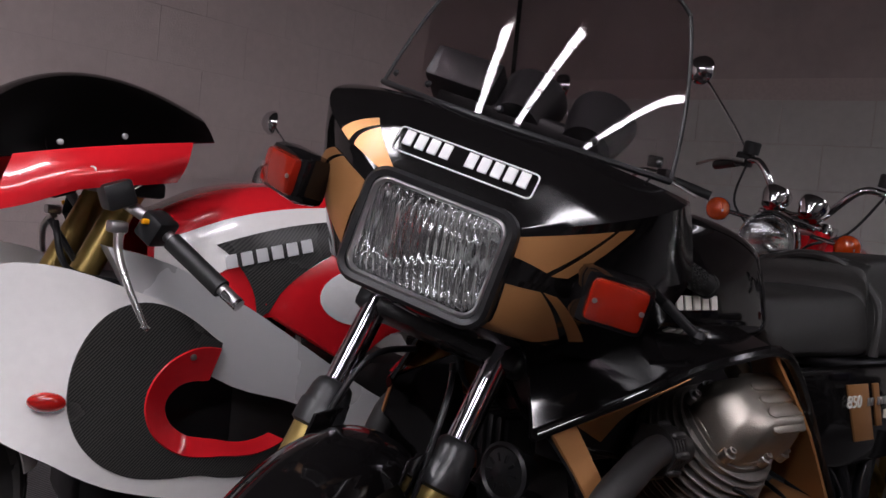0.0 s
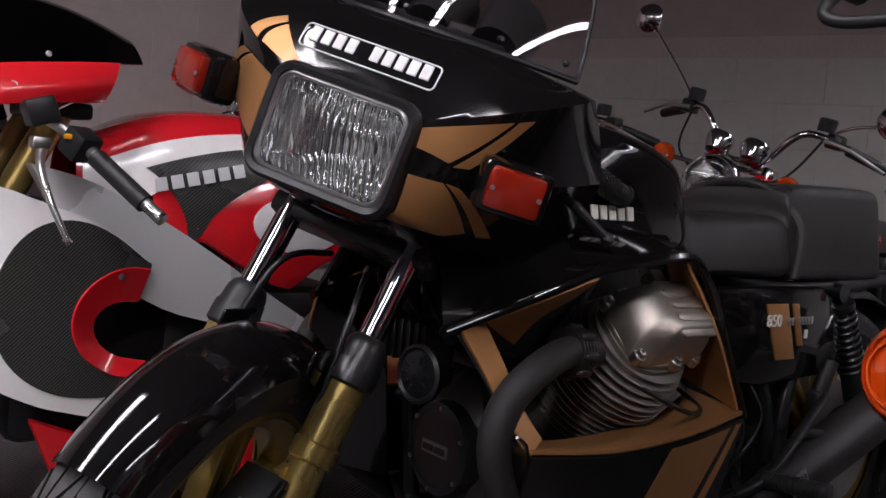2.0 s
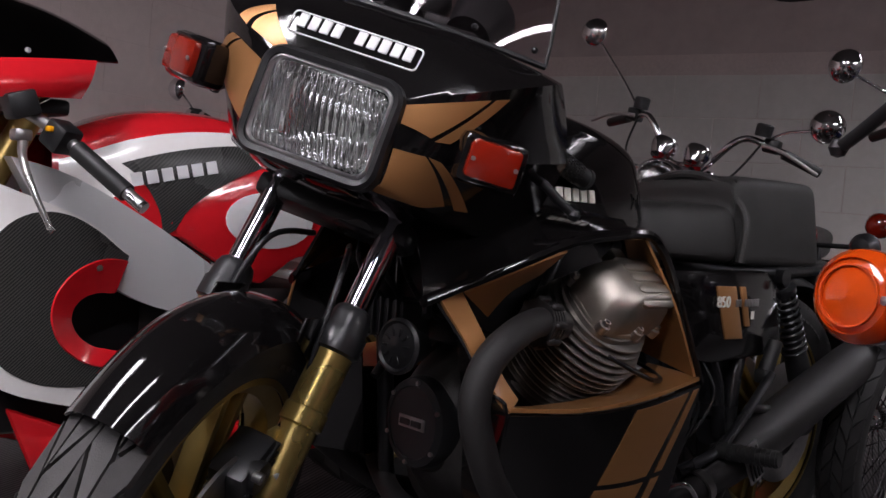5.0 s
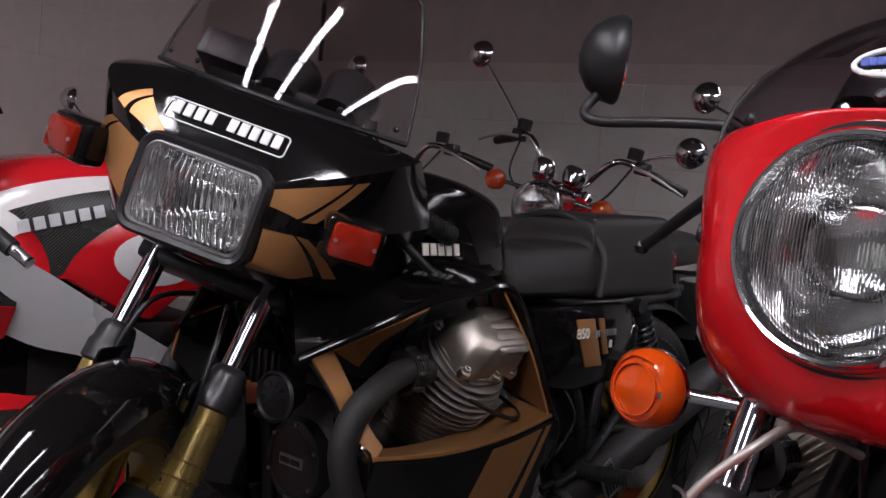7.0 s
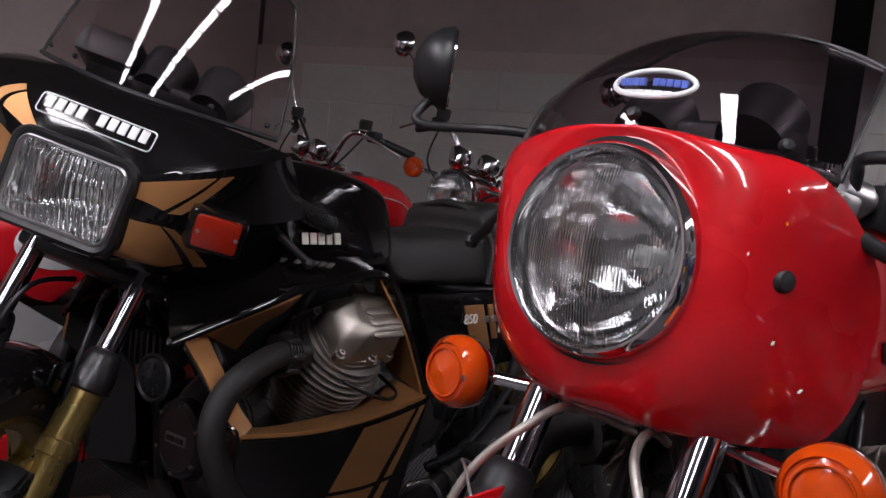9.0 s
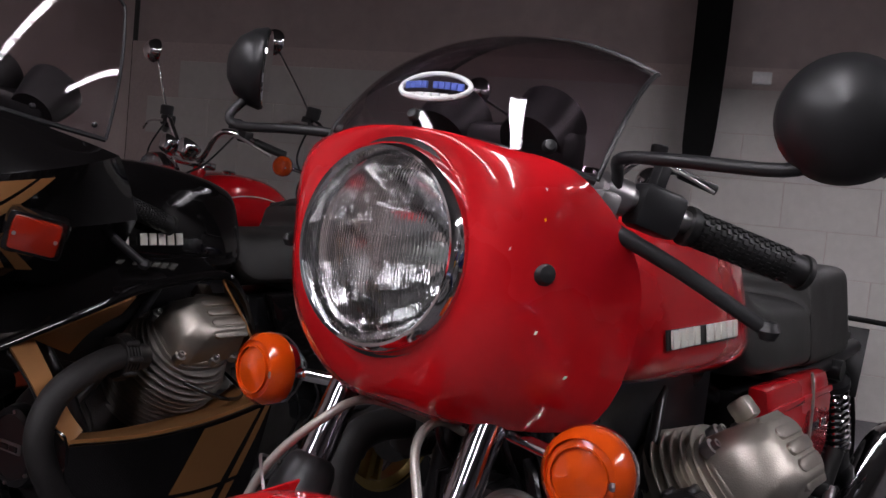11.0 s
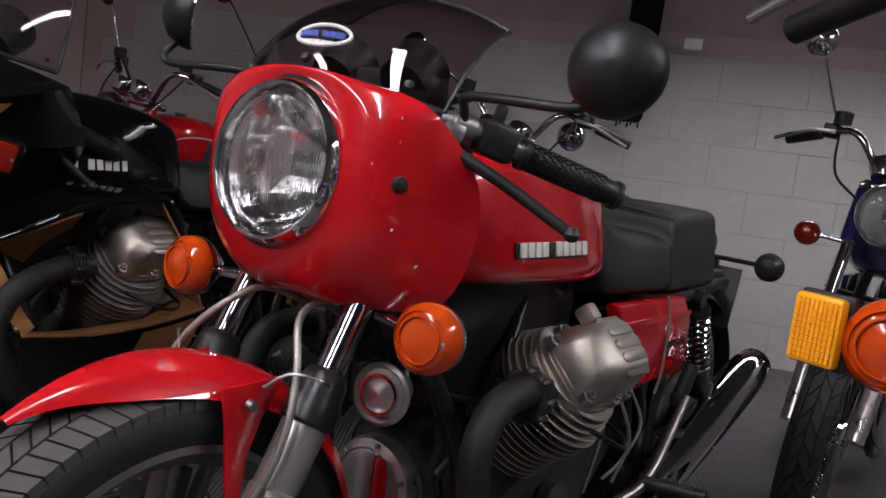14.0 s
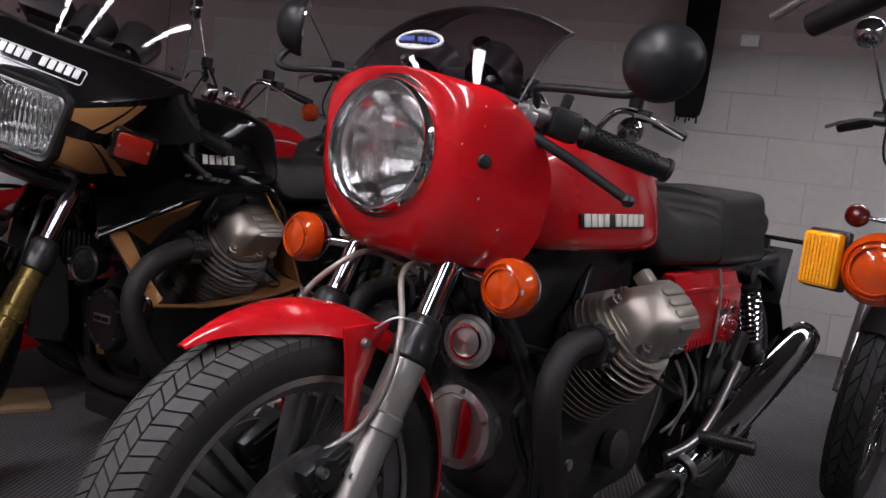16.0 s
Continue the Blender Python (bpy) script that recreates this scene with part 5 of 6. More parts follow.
    belly = lambda u, v: V((1, s, 1)) * V(lerp_list(belly_t, u)).lerp(V(lerp_list(belly_b, u)), v)
    part("belly_panel", sheet(belly, 18, 10, 0.005 * s), BLACK, shield, "black lower fairing panel")
    for u0, u1, u2, u3 in ((0.10, 0.40, 0.64, 0.36), (0.02, 0.065, 0.30, 0.25)):
        for v0, v1 in ((0.03, 0.56), (0.60, 0.98)):
            ua = lambda u_t, u_b, v: u_t + (u_b - u_t) * v
            part("gold_stripe", sheet(lambda a, b: belly(ua(u0, u3, v0 + (v1 - v0) * b) * (1 - a) + ua(u1, u2, v0 + (v1 - v0) * b) * a, v0 + (v1 - v0) * b) + V((0, s * 0.0015, 0)), 8, 8, 0.001 * s), GOLD, shield)
    front_t = [(-0.130, 0.180, 0.590), (-0.148, 0.226, 0.535), (-0.162, 0.266, 0.475), (-0.174, 0.298, 0.443), (-0.21, 0.230, 0.28)]
    front_i = [(-0.20, 0.110, 0.640), (-0.23, 0.120, 0.54), (-0.24, 0.13, 0.47), (-0.25, 0.135, 0.40), (-0.26, 0.13, 0.28)]
    part("front_panel", sheet(lambda u, v: V((1, s, 1)) * V(lerp_list(front_t, u)).lerp(V(lerp_list(front_i, u)), v), 16, 6, 0.004), BLACK, shield)
    part("head_panel", sheet(lambda u, v: V((1, s, 1)) * (V(lerp_list([(-0.115, 0.175, 0.586), (-0.30, 0.264, 0.678), (-0.495, 0.270, 0.700)], u)).lerp(V(lerp_list([(-0.14, 0.12, 0.690), (-0.30, 0.172, 0.722), (-0.53, 0.168, 0.722)], u)), v)), 14, 6, 0.005 * s), BLACK, shield, "black upper panel below the tank")

# ---- room ----
FLOOR = -0.035
floor_ob = part("floor", box(16, 16, 0.1, Matrix.Translation((1, 1, FLOOR - 0.05)), 0), CARPET, None)
tagged(floor_ob, "dark grey ribbed carpet floor", "floor", kind="structure")
ceil = part("ceiling", box(16, 16, 0.1, Matrix.Translation((1, 1, 2.75)), 0), CEILING, None)
tagged(ceil, "dark boarded ceiling", "ceiling", kind="structure")


def block_wall(name, p0, p1, z_top, label, upper, u_from, u_to, thick=0.2, gap=0.0045, core=None, top=None, face=None):
    """A painted block wall from p0 to p1 (seen face to the left of that way), with separate blocks on the stretch that is passed near."""
    p0, p1 = V((*p0, 0)), V((*p1, 0))
    d = (p1 - p0)
    L = d.length
    x = d.normalized()
    n = V((-x.y, x.x, 0))
    m = Matrix((x, n, V((0, 0, 1)))).transposed().to_4x4()
    m.translation = p0
    w = thing(name, label, "wall", m, kind="structure")
    part("wall_core", box(L, thick, z_top - FLOOR, Matrix.Translation((L / 2, -thick / 2 - gap, (z_top + FLOOR) / 2)), 0), core or MORTAR, w)
    part("upper_wall", box(L, thick, 2.72 - z_top, Matrix.Translation((L / 2, -thick / 2 - upper, (2.72 + z_top) / 2)), 0), top or PLASTER, w)
    proto = {}
    for r in range(int(round((z_top - FLOOR) / 0.229))):
        z = FLOOR + 0.229 * r + 0.1145
        u = u_from + (0.225 if r % 2 else 0.0)
        while u < u_to:
            key = "b"
            if key not in proto:
                me = bpy.data.meshes.new("block")
                q = box(0.4470, 0.03, 0.2262, Matrix(), gap * 0.5, 2)
                me.from_pydata(q[0], [], q[1])
                me.materials.append(face or DIM_TINT_BLOCK)
                proto[key] = me
            b = new("block", proto[key])
            b.parent = w
            b.location = (u + 0.225, -0.015 + random.uniform(-0.0008, 0.0008), z)
            u += 0.45
    return w


block_wall("wall_north", (5.25, 1.93), (0.35, 5.75), 1.68, "pale grey painted block wall", 0.05, 0.0, 5.8, face=WHITE_BLOCK)
block_wall("wall_west", (0.35, 5.75), (-3.6, 0.75), 2.2, "grey painted block wall behind the bikes", 0.0015, 0.3, 6.2, gap=0.0012, top=DIM_TINT_BLOCK)
# South and east walls are unseen, added to close the room darkly.
block_wall("wall_south", (-3.6, 0.75), (0.5, -4.5), 2.2, "unseen wall, darkened to deepen reflections", 0.004, 0, 0, core=UNSEEN_WALL, top=UNSEEN_WALL)
block_wall("wall_east", (0.5, -4.5), (5.25, 1.93), 2.2, "unseen wall, darkened to deepen reflections", 0.004, 0, 0, core=UNSEEN_WALL, top=UNSEEN_WALL)

# ---- lamps ----


def strip_lamp(x, y, z, length, turn, skirt=0.0, cut_blades=0):
    m = pose(x, y, z, 0, 0, turn)
    t = thing("strip_light", "unseen white fluorescent strip light with lit diffuser", "ceiling light", m, "fluorescent strip lights")
    part("housing", box(length + 0.08, 0.16, 0.05, Matrix.Translation((0, 0, 0.06)), 0.008), LAMP_WHITE, t)
    part("lit_diffuser", box(length, 0.15, 0.03, Matrix.Translation((0, 0, 0.018)), 0.010), TUBE, t)
    part("suspension", join(tube([(-length / 3, 0, 0.08), (-length / 3, 0, 2.70 - z)], 0.004, 6, 1), tube([(length / 3, 0, 0.08), (length / 3, 0, 2.70 - z)], 0.004, 6, 1)), STEEL, t)
    # Cross blades added to keep lamp light off the upper north wall.
    if cut_blades:
        for k in range(cut_blades):
            part("light_cut_blade", box(0.003, 0.15, 0.030, Matrix.Translation(((k + 0.5) / cut_blades * length - length / 2, 0, -0.013)), 0), LAMP_WHITE, t)
    # Dark skirts added so the lamp lights only the wall's lower part.
    if skirt:
        for side in (-1, 1):
            part("light_cut_skirt", box(length + 0.08, 0.004, skirt + 0.05, Matrix.Translation((0, side * 0.082, 0.03 - skirt / 2)), 0.001, 1), DARK, t)
    return t


# Last two added: one brightens the lower north wall, one fills bike sides.
LAMPS = [(-1.45, -0.10, 2.2, 2.6, 55, 0.0, 13), (-0.35, -0.9, 2.2, 2.6, 55, 0.0, 13), (3.46, 1.78, 2.3, 2.4, 142, 0.09), (2.6, -0.9, 2.2, 2.0, 55, 0.0, 12)]
for row in LAMPS:
    strip_lamp(*row)

# ---- white, red and silver sports bike ----
BASE = Matrix()
white = thing("white_motorcycle", "white, red and silver faired sports motorcycle", "motorcycle", pose(-0.607, 1.73, 0, 0, 0, 215.7), "motorcycles in the front row")


def wb_screen(u, v):
    q = u * 2 - 1
    b = np.array((0.36 - 0.13 * q * q, 0.158 * q, 0.855 + 0.03 * q * q))
    m = np.array((0.20 - 0.07 * q * q, 0.205 * q, 1.145 - 0.235 * q * q))
    t = np.array((-0.115, 0.135 * q, 1.000 - 0.055 * q * q))
    return b * (1 - v) ** 2 + m * 2 * v * (1 - v) + t * v * v


wscr = part("windscreen", sheet(wb_screen, 30, 24, 0.003), TINT, white, "black tinted bubble screen")
for s in (1, -1):
    for u0, v0 in ((0.97, 0.32), (0.97, 0.62)):
        p = V(wb_screen(u0 if s > 0 else 1 - u0, v0))
        part("screen_screw", lathe([(0, 0.004), (0.005, 0.003), (0.006, -0.002), (0, -0.002)], 12, axis_m(p, (0, s, 0.2))), STEEL, wscr)
    top = [tuple(wb_screen(1.0 if s > 0 else 0.0, v)) for v in (0.0, 0.2, 0.4, 0.6, 0.78, 0.9)]
    top = [(x, abs(y) + 0.002, z - 0.002) for x, y, z in top]
    low = [(0.27, 0.180, 0.79), (0.215, 0.198, 0.808), (0.14, 0.205, 0.838), (0.06, 0.198, 0.852), (0.0, 0.178, 0.860), (-0.04, 0.155, 0.866)]
    brow = part("upper_fairing", sheet(lambda u, v: V((1, s, 1)) * (V(lerp_list(top, u)).lerp(V(lerp_list(low, u)), v) + V((0, 0.014 * math.sin(math.pi * v), 0))), 20, 8, 0.005 * s), SCARLET, white, "red upper fairing below the screen")
    part("fairing_bolt", lathe([(0, 0.005), (0.006, 0.005), (0.009, 0.0), (0.009, -0.003), (0, -0.003)], 14, axis_m((0.118, s * 0.206, 0.872), (0.1, s, 0.2))), STEEL, brow)

    C0 = (-0.105, 0.455)
    POL = {
        "outer": [(-180, .30), (-150, .25), (-122, .195), (-90, .160), (-60, .165), (-40, .195), (-20, .245), (-5, .31), (4, .44), (18, .46), (28, .50), (35, .50), (40, .40), (45, .335), (55, .255), (70, .205), (85, .150), (98, .128), (120, .13), (150, .18), (180, .36)],
        "carbon": [(-180, .30), (-150, .22), (-122, .15), (-90, .112), (-60, .130), (-40, .165), (-20, .205), (0, .237), (15, .250), (35, .262), (45, .262), (55, .250), (70, .200), (85, .146), (98, .125), (120, .125), (150, .175), (180, .30)],
        "red": [(-180, .24), (-150, .165), (-122, .098), (-90, .082), (-45, .088), (14, .118), (40, .122), (60, .122), (85, .122), (98, .118), (120, .12), (150, .165), (180, .24)],
        "hole": [(-180, .22), (-150, .135), (-122, .068), (-90, .052), (-45, .055), (14, .074), (40, .070), (60, .062), (98, .052), (120, .075), (150, .13), (180, .22)],
    }

    def pol(name, a, lift=0.0):
        r = sum(float(np.interp(a + d, [p[0] for p in POL[name]], [p[1] for p in POL[name]])) for d in (-12, -8, -4, 0, 4, 8, 12)) / 7
        x, z = C0[0] + r * math.cos(radians(a)), C0[1] + r * math.sin(radians(a))
        y = 0.228 - (1.5 * (x - 0.10) ** 2 if x > 0.10 else 0.16 * (0.10 - x) ** 2) - 0.25 * (z - 0.52) ** 2
        return V((x, s * (y + lift), z))

    def band(a, b, la, lb, n=3):
        return sheet(lambda u, v: pol(a, -158 + 258 * u, la).lerp(pol(b, -158 + 258 * u, lb), v), 80, 6 * n, 0.004 * s)

    body = part("side_fairing", band("outer", "carbon", 0.0, 0.0), WHITE, white, "pearl white side fairing")
    part("carbon_panel", band("carbon", "red", 0.002, 0.000), CARBON, body, "carbon weave panel")
    part("duct_rim", band("red", "hole", 0.004, -0.020), SCARLET, body, "red rim of the air duct")
    part("marker_lens", lathe([(0, 0.010), (0.012, 0.009), (0.022, 0.003), (0.024, -0.002), (0, -0.002)], 28, axis_m(pol("carbon", 8, 0.002) + V((0.032, 0, 0.0)), (0.35, s, 0)) @ Matrix.Diagonal((1.25, 0.7, 1, 1))), REDLENS, body, "dark red oval marker lens")
    part("duct_bolt", lathe([(0, 0.004), (0.005, 0.003), (0.006, 0), (0, 0)], 12, axis_m(pol("red", 75, 0.004) - V((0, 0, 0.015)), (0, s, 0))), STEEL, body)
    part("frame_beam", loft([[V((x, s * (0.165 + (0.024 if k in (0, 3) else -0.024)), z + (h / 2 if k < 2 else -h / 2) * 0.85)) + V(((h / 2 if k < 2 else -h / 2) * 0.5, 0, 0)) for k in range(4)] for x, z, h in ((0.03, 0.66, 0.20), (-0.10, 0.605, 0.265), (-0.26, 0.54, 0.215), (-0.50, 0.41, 0.15), (-0.72, 0.30, 0.14))], sub=4), SILVER, white, "wide silver alloy frame beam", angle=30)
    part("tank_side", prism([(-0.208, 0.641), (-0.248, 0.689), (-0.345, 0.748), (-0.42, 0.775), (-0.62, 0.78), (-0.72, 0.70), (-0.66, 0.61), (-0.52, 0.58), (-0.445, 0.522), (-0.40, 0.535)], 0.05, side_m(s * 0.145), 0.014), SCARLET, white, "red side panel under the tank")
    part("roundel", prism([(-0.452 + 0.106 * math.cos(a), 0.663 + 0.060 * math.sin(a)) for a in np.linspace(0, 2 * math.pi, 28, endpoint=False)], 0.003, side_m(s * 0.1715), 0.0006), BRIGHT, white, "plain white roundel")
    part("lower_panel", prism([(-0.56, 0.50), (-0.62, 0.53), (-0.76, 0.53), (-0.82, 0.45), (-0.72, 0.40), (-0.62, 0.405)], 0.04, side_m(s * 0.16), 0.008), WHITE, white)
    part("panel_trim", prism([(-0.545, 0.50), (-0.61, 0.56), (-0.625, 0.555), (-0.565, 0.495)], 0.045, side_m(s * 0.16), 0.004), SCARLET, white)
    for k in range(4):
        part("vent_slot", box(0.006, 0.003, 0.014, Matrix.Translation((-0.635 - 0.022 * k, s * 0.181, 0.445 + 0.006 * k)) @ Matrix.Rotation(radians(-20), 4, "Y"), 0.001, 1), DARK, white)
    part("belly", prism([(0.06, 0.30), (-0.10, 0.235), (-0.60, 0.235), (-0.64, 0.16), (-0.20, 0.10), (0.0, 0.16)], 0.03, side_m(s * 0.175), 0.01), SCARLET, white, "red belly panel")
    bar = part("handlebar", tube([(0.06, s * 0.19, 0.825), (0.025, s * 0.25, 0.795), (-0.072, s * 0.398, 0.680)], 0.011, 12, 1), STEEL, white)
    part("grip", tube([(0.002, s * 0.285, 0.766), (-0.055, s * 0.372, 0.699)], 0.0165, 16, 1), GRIP, bar)
    part("bar_end", tube([(-0.058, s * 0.378, 0.695), (-0.075, s * 0.402, 0.676)], 0.011, 14, 1), CHROME, bar)
    part("switch_housing", box(0.05, 0.05, 0.045, axis_m((0.022, s * 0.262, 0.785), (-0.06, s * 0.1, -0.075)), 0.008), PLASTIC, bar)
    part("switch_button", box(0.014, 0.012, 0.01, Matrix.Translation((0.045, s * 0.274, 0.796)), 0.003), YELLOW, bar)
    part("reservoir", box(0.05, 0.055, 0.045, Matrix.Translation((0.075, s * 0.205, 0.835)) @ Matrix.Rotation(radians(20), 4, "Y"), 0.006), PLASTIC, bar)
    part("lever", join(tube([(0.075, s * 0.235, 0.772), (0.085, s * 0.275, 0.742), (0.075, s * 0.310, 0.690), (0.052, s * 0.330, 0.632)], [0.009, 0.007, 0.006, 0.005], 12, 4), lathe([(0, -0.008), (0.008, 0), (0, 0.008)], 12, Matrix.Translation((0.051, s * 0.331, 0.629)))), ALLOY, bar, "bright alloy lever")
    part("lever_pivot", box(0.03, 0.035, 0.02, Matrix.Translation((0.078, s * 0.232, 0.782)), 0.005), STEEL, bar)
    part("fork_tube", tube([(0.02, s * 0.10, 0.84), (0.28, s * 0.10, 0.30)], 0.026, 16, 1), GOLD_ALLOY, white)
part("speedometer", lathe([(0, -0.05), (0.038, -0.05), (0.042, 0), (0.036, 0.006), (0, 0.004)], 28, axis_m((0.02, 0.10, 0.88), (-0.75, 0, 0.6))), CHROME, white)
part("fork_yoke", box(0.09, 0.26, 0.03, Matrix.Translation((0.01, 0, 0.845)), 0.008), PLASTIC, white)
part("wiring", join(*[tube([(0.15, y, 0.78), (0.10 + 0.03 * k, y + 0.02, 0.70), (0.05, y + 0.03, 0.66 + 0.02 * k)], 0.006, 8) for k, y in enumerate((0.08, 0.12))]), DARK, white)
# Plain dark block stands for the shade seen through the duct holes.
part("inside_fill", box(0.40, 0.22, 0.45, Matrix.Translation((-0.12, 0, 0.45)), 0.03), DARK, white, "dark filler block for the shaded fairing inside")


def wb_tank(u, v):
    x = -0.02 - 0.56 * u
    w = float(lerp_list([(0.10,), (0.155,), (0.168,), (0.165,), (0.13,)], u)[0])
    zt = float(lerp_list([(0.80,), (0.858,), (0.878,), (0.865,), (0.80,)], u)[0])
    zb = 0.60 + 0.05 * u
    a = (v * 2 - 1) * math.pi / 2 * 1.02
    c, sn = math.cos(a), math.sin(a)
    return V((x, math.copysign(abs(sn) ** 0.62, sn) * w, zb + (zt - zb) * max(c, 0.0) ** 0.55))


tank_w = part("fuel_tank", sheet(wb_tank, 30, 48, -0.004), SCARLET, white, "red tank with white band and carbon side")


def tank_decal(quad, mat, name, label="", lift=0.0015):
    (a, b, c, d) = [np.array(q, float) for q in quad]

    def g(s_, t_):
        uv = a * (1 - s_) * (1 - t_) + b * s_ * (1 - t_) + c * s_ * t_ + d * (1 - s_) * t_
        p = wb_tank(uv[0], uv[1])
        return p + V((0, math.copysign(lift, p.y), 0.4 * lift))
    part(name, sheet(g, 14, 14, 0.0008), mat, tank_w, label)


for f in (lambda v: v, lambda v: 1 - v):
    tank_decal([(0.02, f(0.80)), (0.75, f(0.72)), (0.75, f(0.77)), (0.02, f(1.0))], WHITE, "white_band", "white painted band")
    tank_decal([(0.20, f(0.865)), (0.80, f(0.775)), (0.80, f(0.85)), (0.36, f(1.0))], CARBON, "carbon_side", "dark carbon side", 0.004)
bars_of_letters(white, tank_w, (-0.140, 0.166, 0.722), (-0.320, 0.176, 0.766), (0.25, -0.1, 1), 0.026, 6, (), SILVER, None, 0.002, 0.0)
part("seat_tail", loft([section(-0.58, 0.12, 0.62, 0.80, 3), section(-0.75, 0.13, 0.64, 0.79, 3), section(-0.95, 0.12, 0.68, 0.84, 3), section(-1.15, 0.09, 0.74, 0.90, 3), section(-1.30, 0.05, 0.80, 0.90, 3)]), SCARLET, white)
part("seat_pad", loft([section(-0.56, 0.11, 0.74, 0.815, 3), section(-0.72, 0.13, 0.74, 0.81, 3), section(-0.90, 0.11, 0.76, 0.85, 3)]), VINYL, white)
part("engine", box(0.45, 0.24, 0.32, Matrix.Translation((-0.42, 0, 0.36)), 0.03), MATT, white)
cast_wheel(white, "front_wheel", (0.44, 0, 0.27), 0.30, 0.06, GOLD_ALLOY, None, (22, 0.5, ((0.02, 0.50, 1), (0.55, 0.95, 1))))
cast_wheel(white, "rear_wheel", (-0.95, 0, 0.27), 0.30, 0.08, GOLD_ALLOY, None, (22, 0.5, ((0.02, 0.50, 1), (0.55, 0.95, 1))), False)
front_mudguard(white, (0.44, 0, 0.27), 0.315, WHITE, None, 20, 170, [(0.05, 0.0), (0.07, 0), (0.07, 0), (0.06, 0)], 0.03)
part("swinging_arm", join(box(0.50, 0.04, 0.07, Matrix.Translation((-0.75, 0.12, 0.29)), 0.01), box(0.50, 0.04, 0.07, Matrix.Translation((-0.75, -0.12, 0.29)), 0.01)), SILVER, white)

# ---- upright touring bikes ----


def spoked_wheel(bike, name, c, R, w, base):
    m = axis_m(c, (0, 1, 0))
    rr = R - 0.075
    wheel = part(name, join(ring([(rr - 0.012, -0.025), (rr - 0.018, 0), (rr - 0.012, 0.025), (rr + 0.008, 0.034), (rr + 0.004, 0.0), (rr + 0.008, -0.034)], 56, m), lathe([(0, -0.05), (0.03, -0.05), (0.034, -0.04), (0.022, -0.02), (0.022, 0.02), (0.034, 0.04), (0.03, 0.05), (0, 0.05)], 24, m)), CHROME, bike, base=base)
    part("tyre", tyre_shape(R, w, m), RUBBER, wheel, base=base)
    part("tread", tread_shape(R, w, m, 36, 0.25, ((0.03, 0.5, 1), (0.55, 0.93, 1))), RUBBER, wheel, base=base, kind="stuff")
    for k in range(36):
        a0 = 2 * math.pi * k / 36
        a1 = a0 + (0.5 if k % 2 else -0.5)
        h = 0.036 if (k // 2) % 2 else -0.036
        part("spoke", tube([m @ V((0.03 * math.cos(a1), 0.03 * math.sin(a1), h)), m @ V(((rr - 0.013) * math.cos(a0), (rr - 0.013) * math.sin(a0), h * 0.2))], 0.002, 6, 1), CHROME, wheel, base=base)
    part("brake_disc", ring([(0.07, 0.06), (0.14, 0.06), (0.14, 0.065), (0.07, 0.065)], 40, m), CHROME, wheel, base=base)
    return wheel


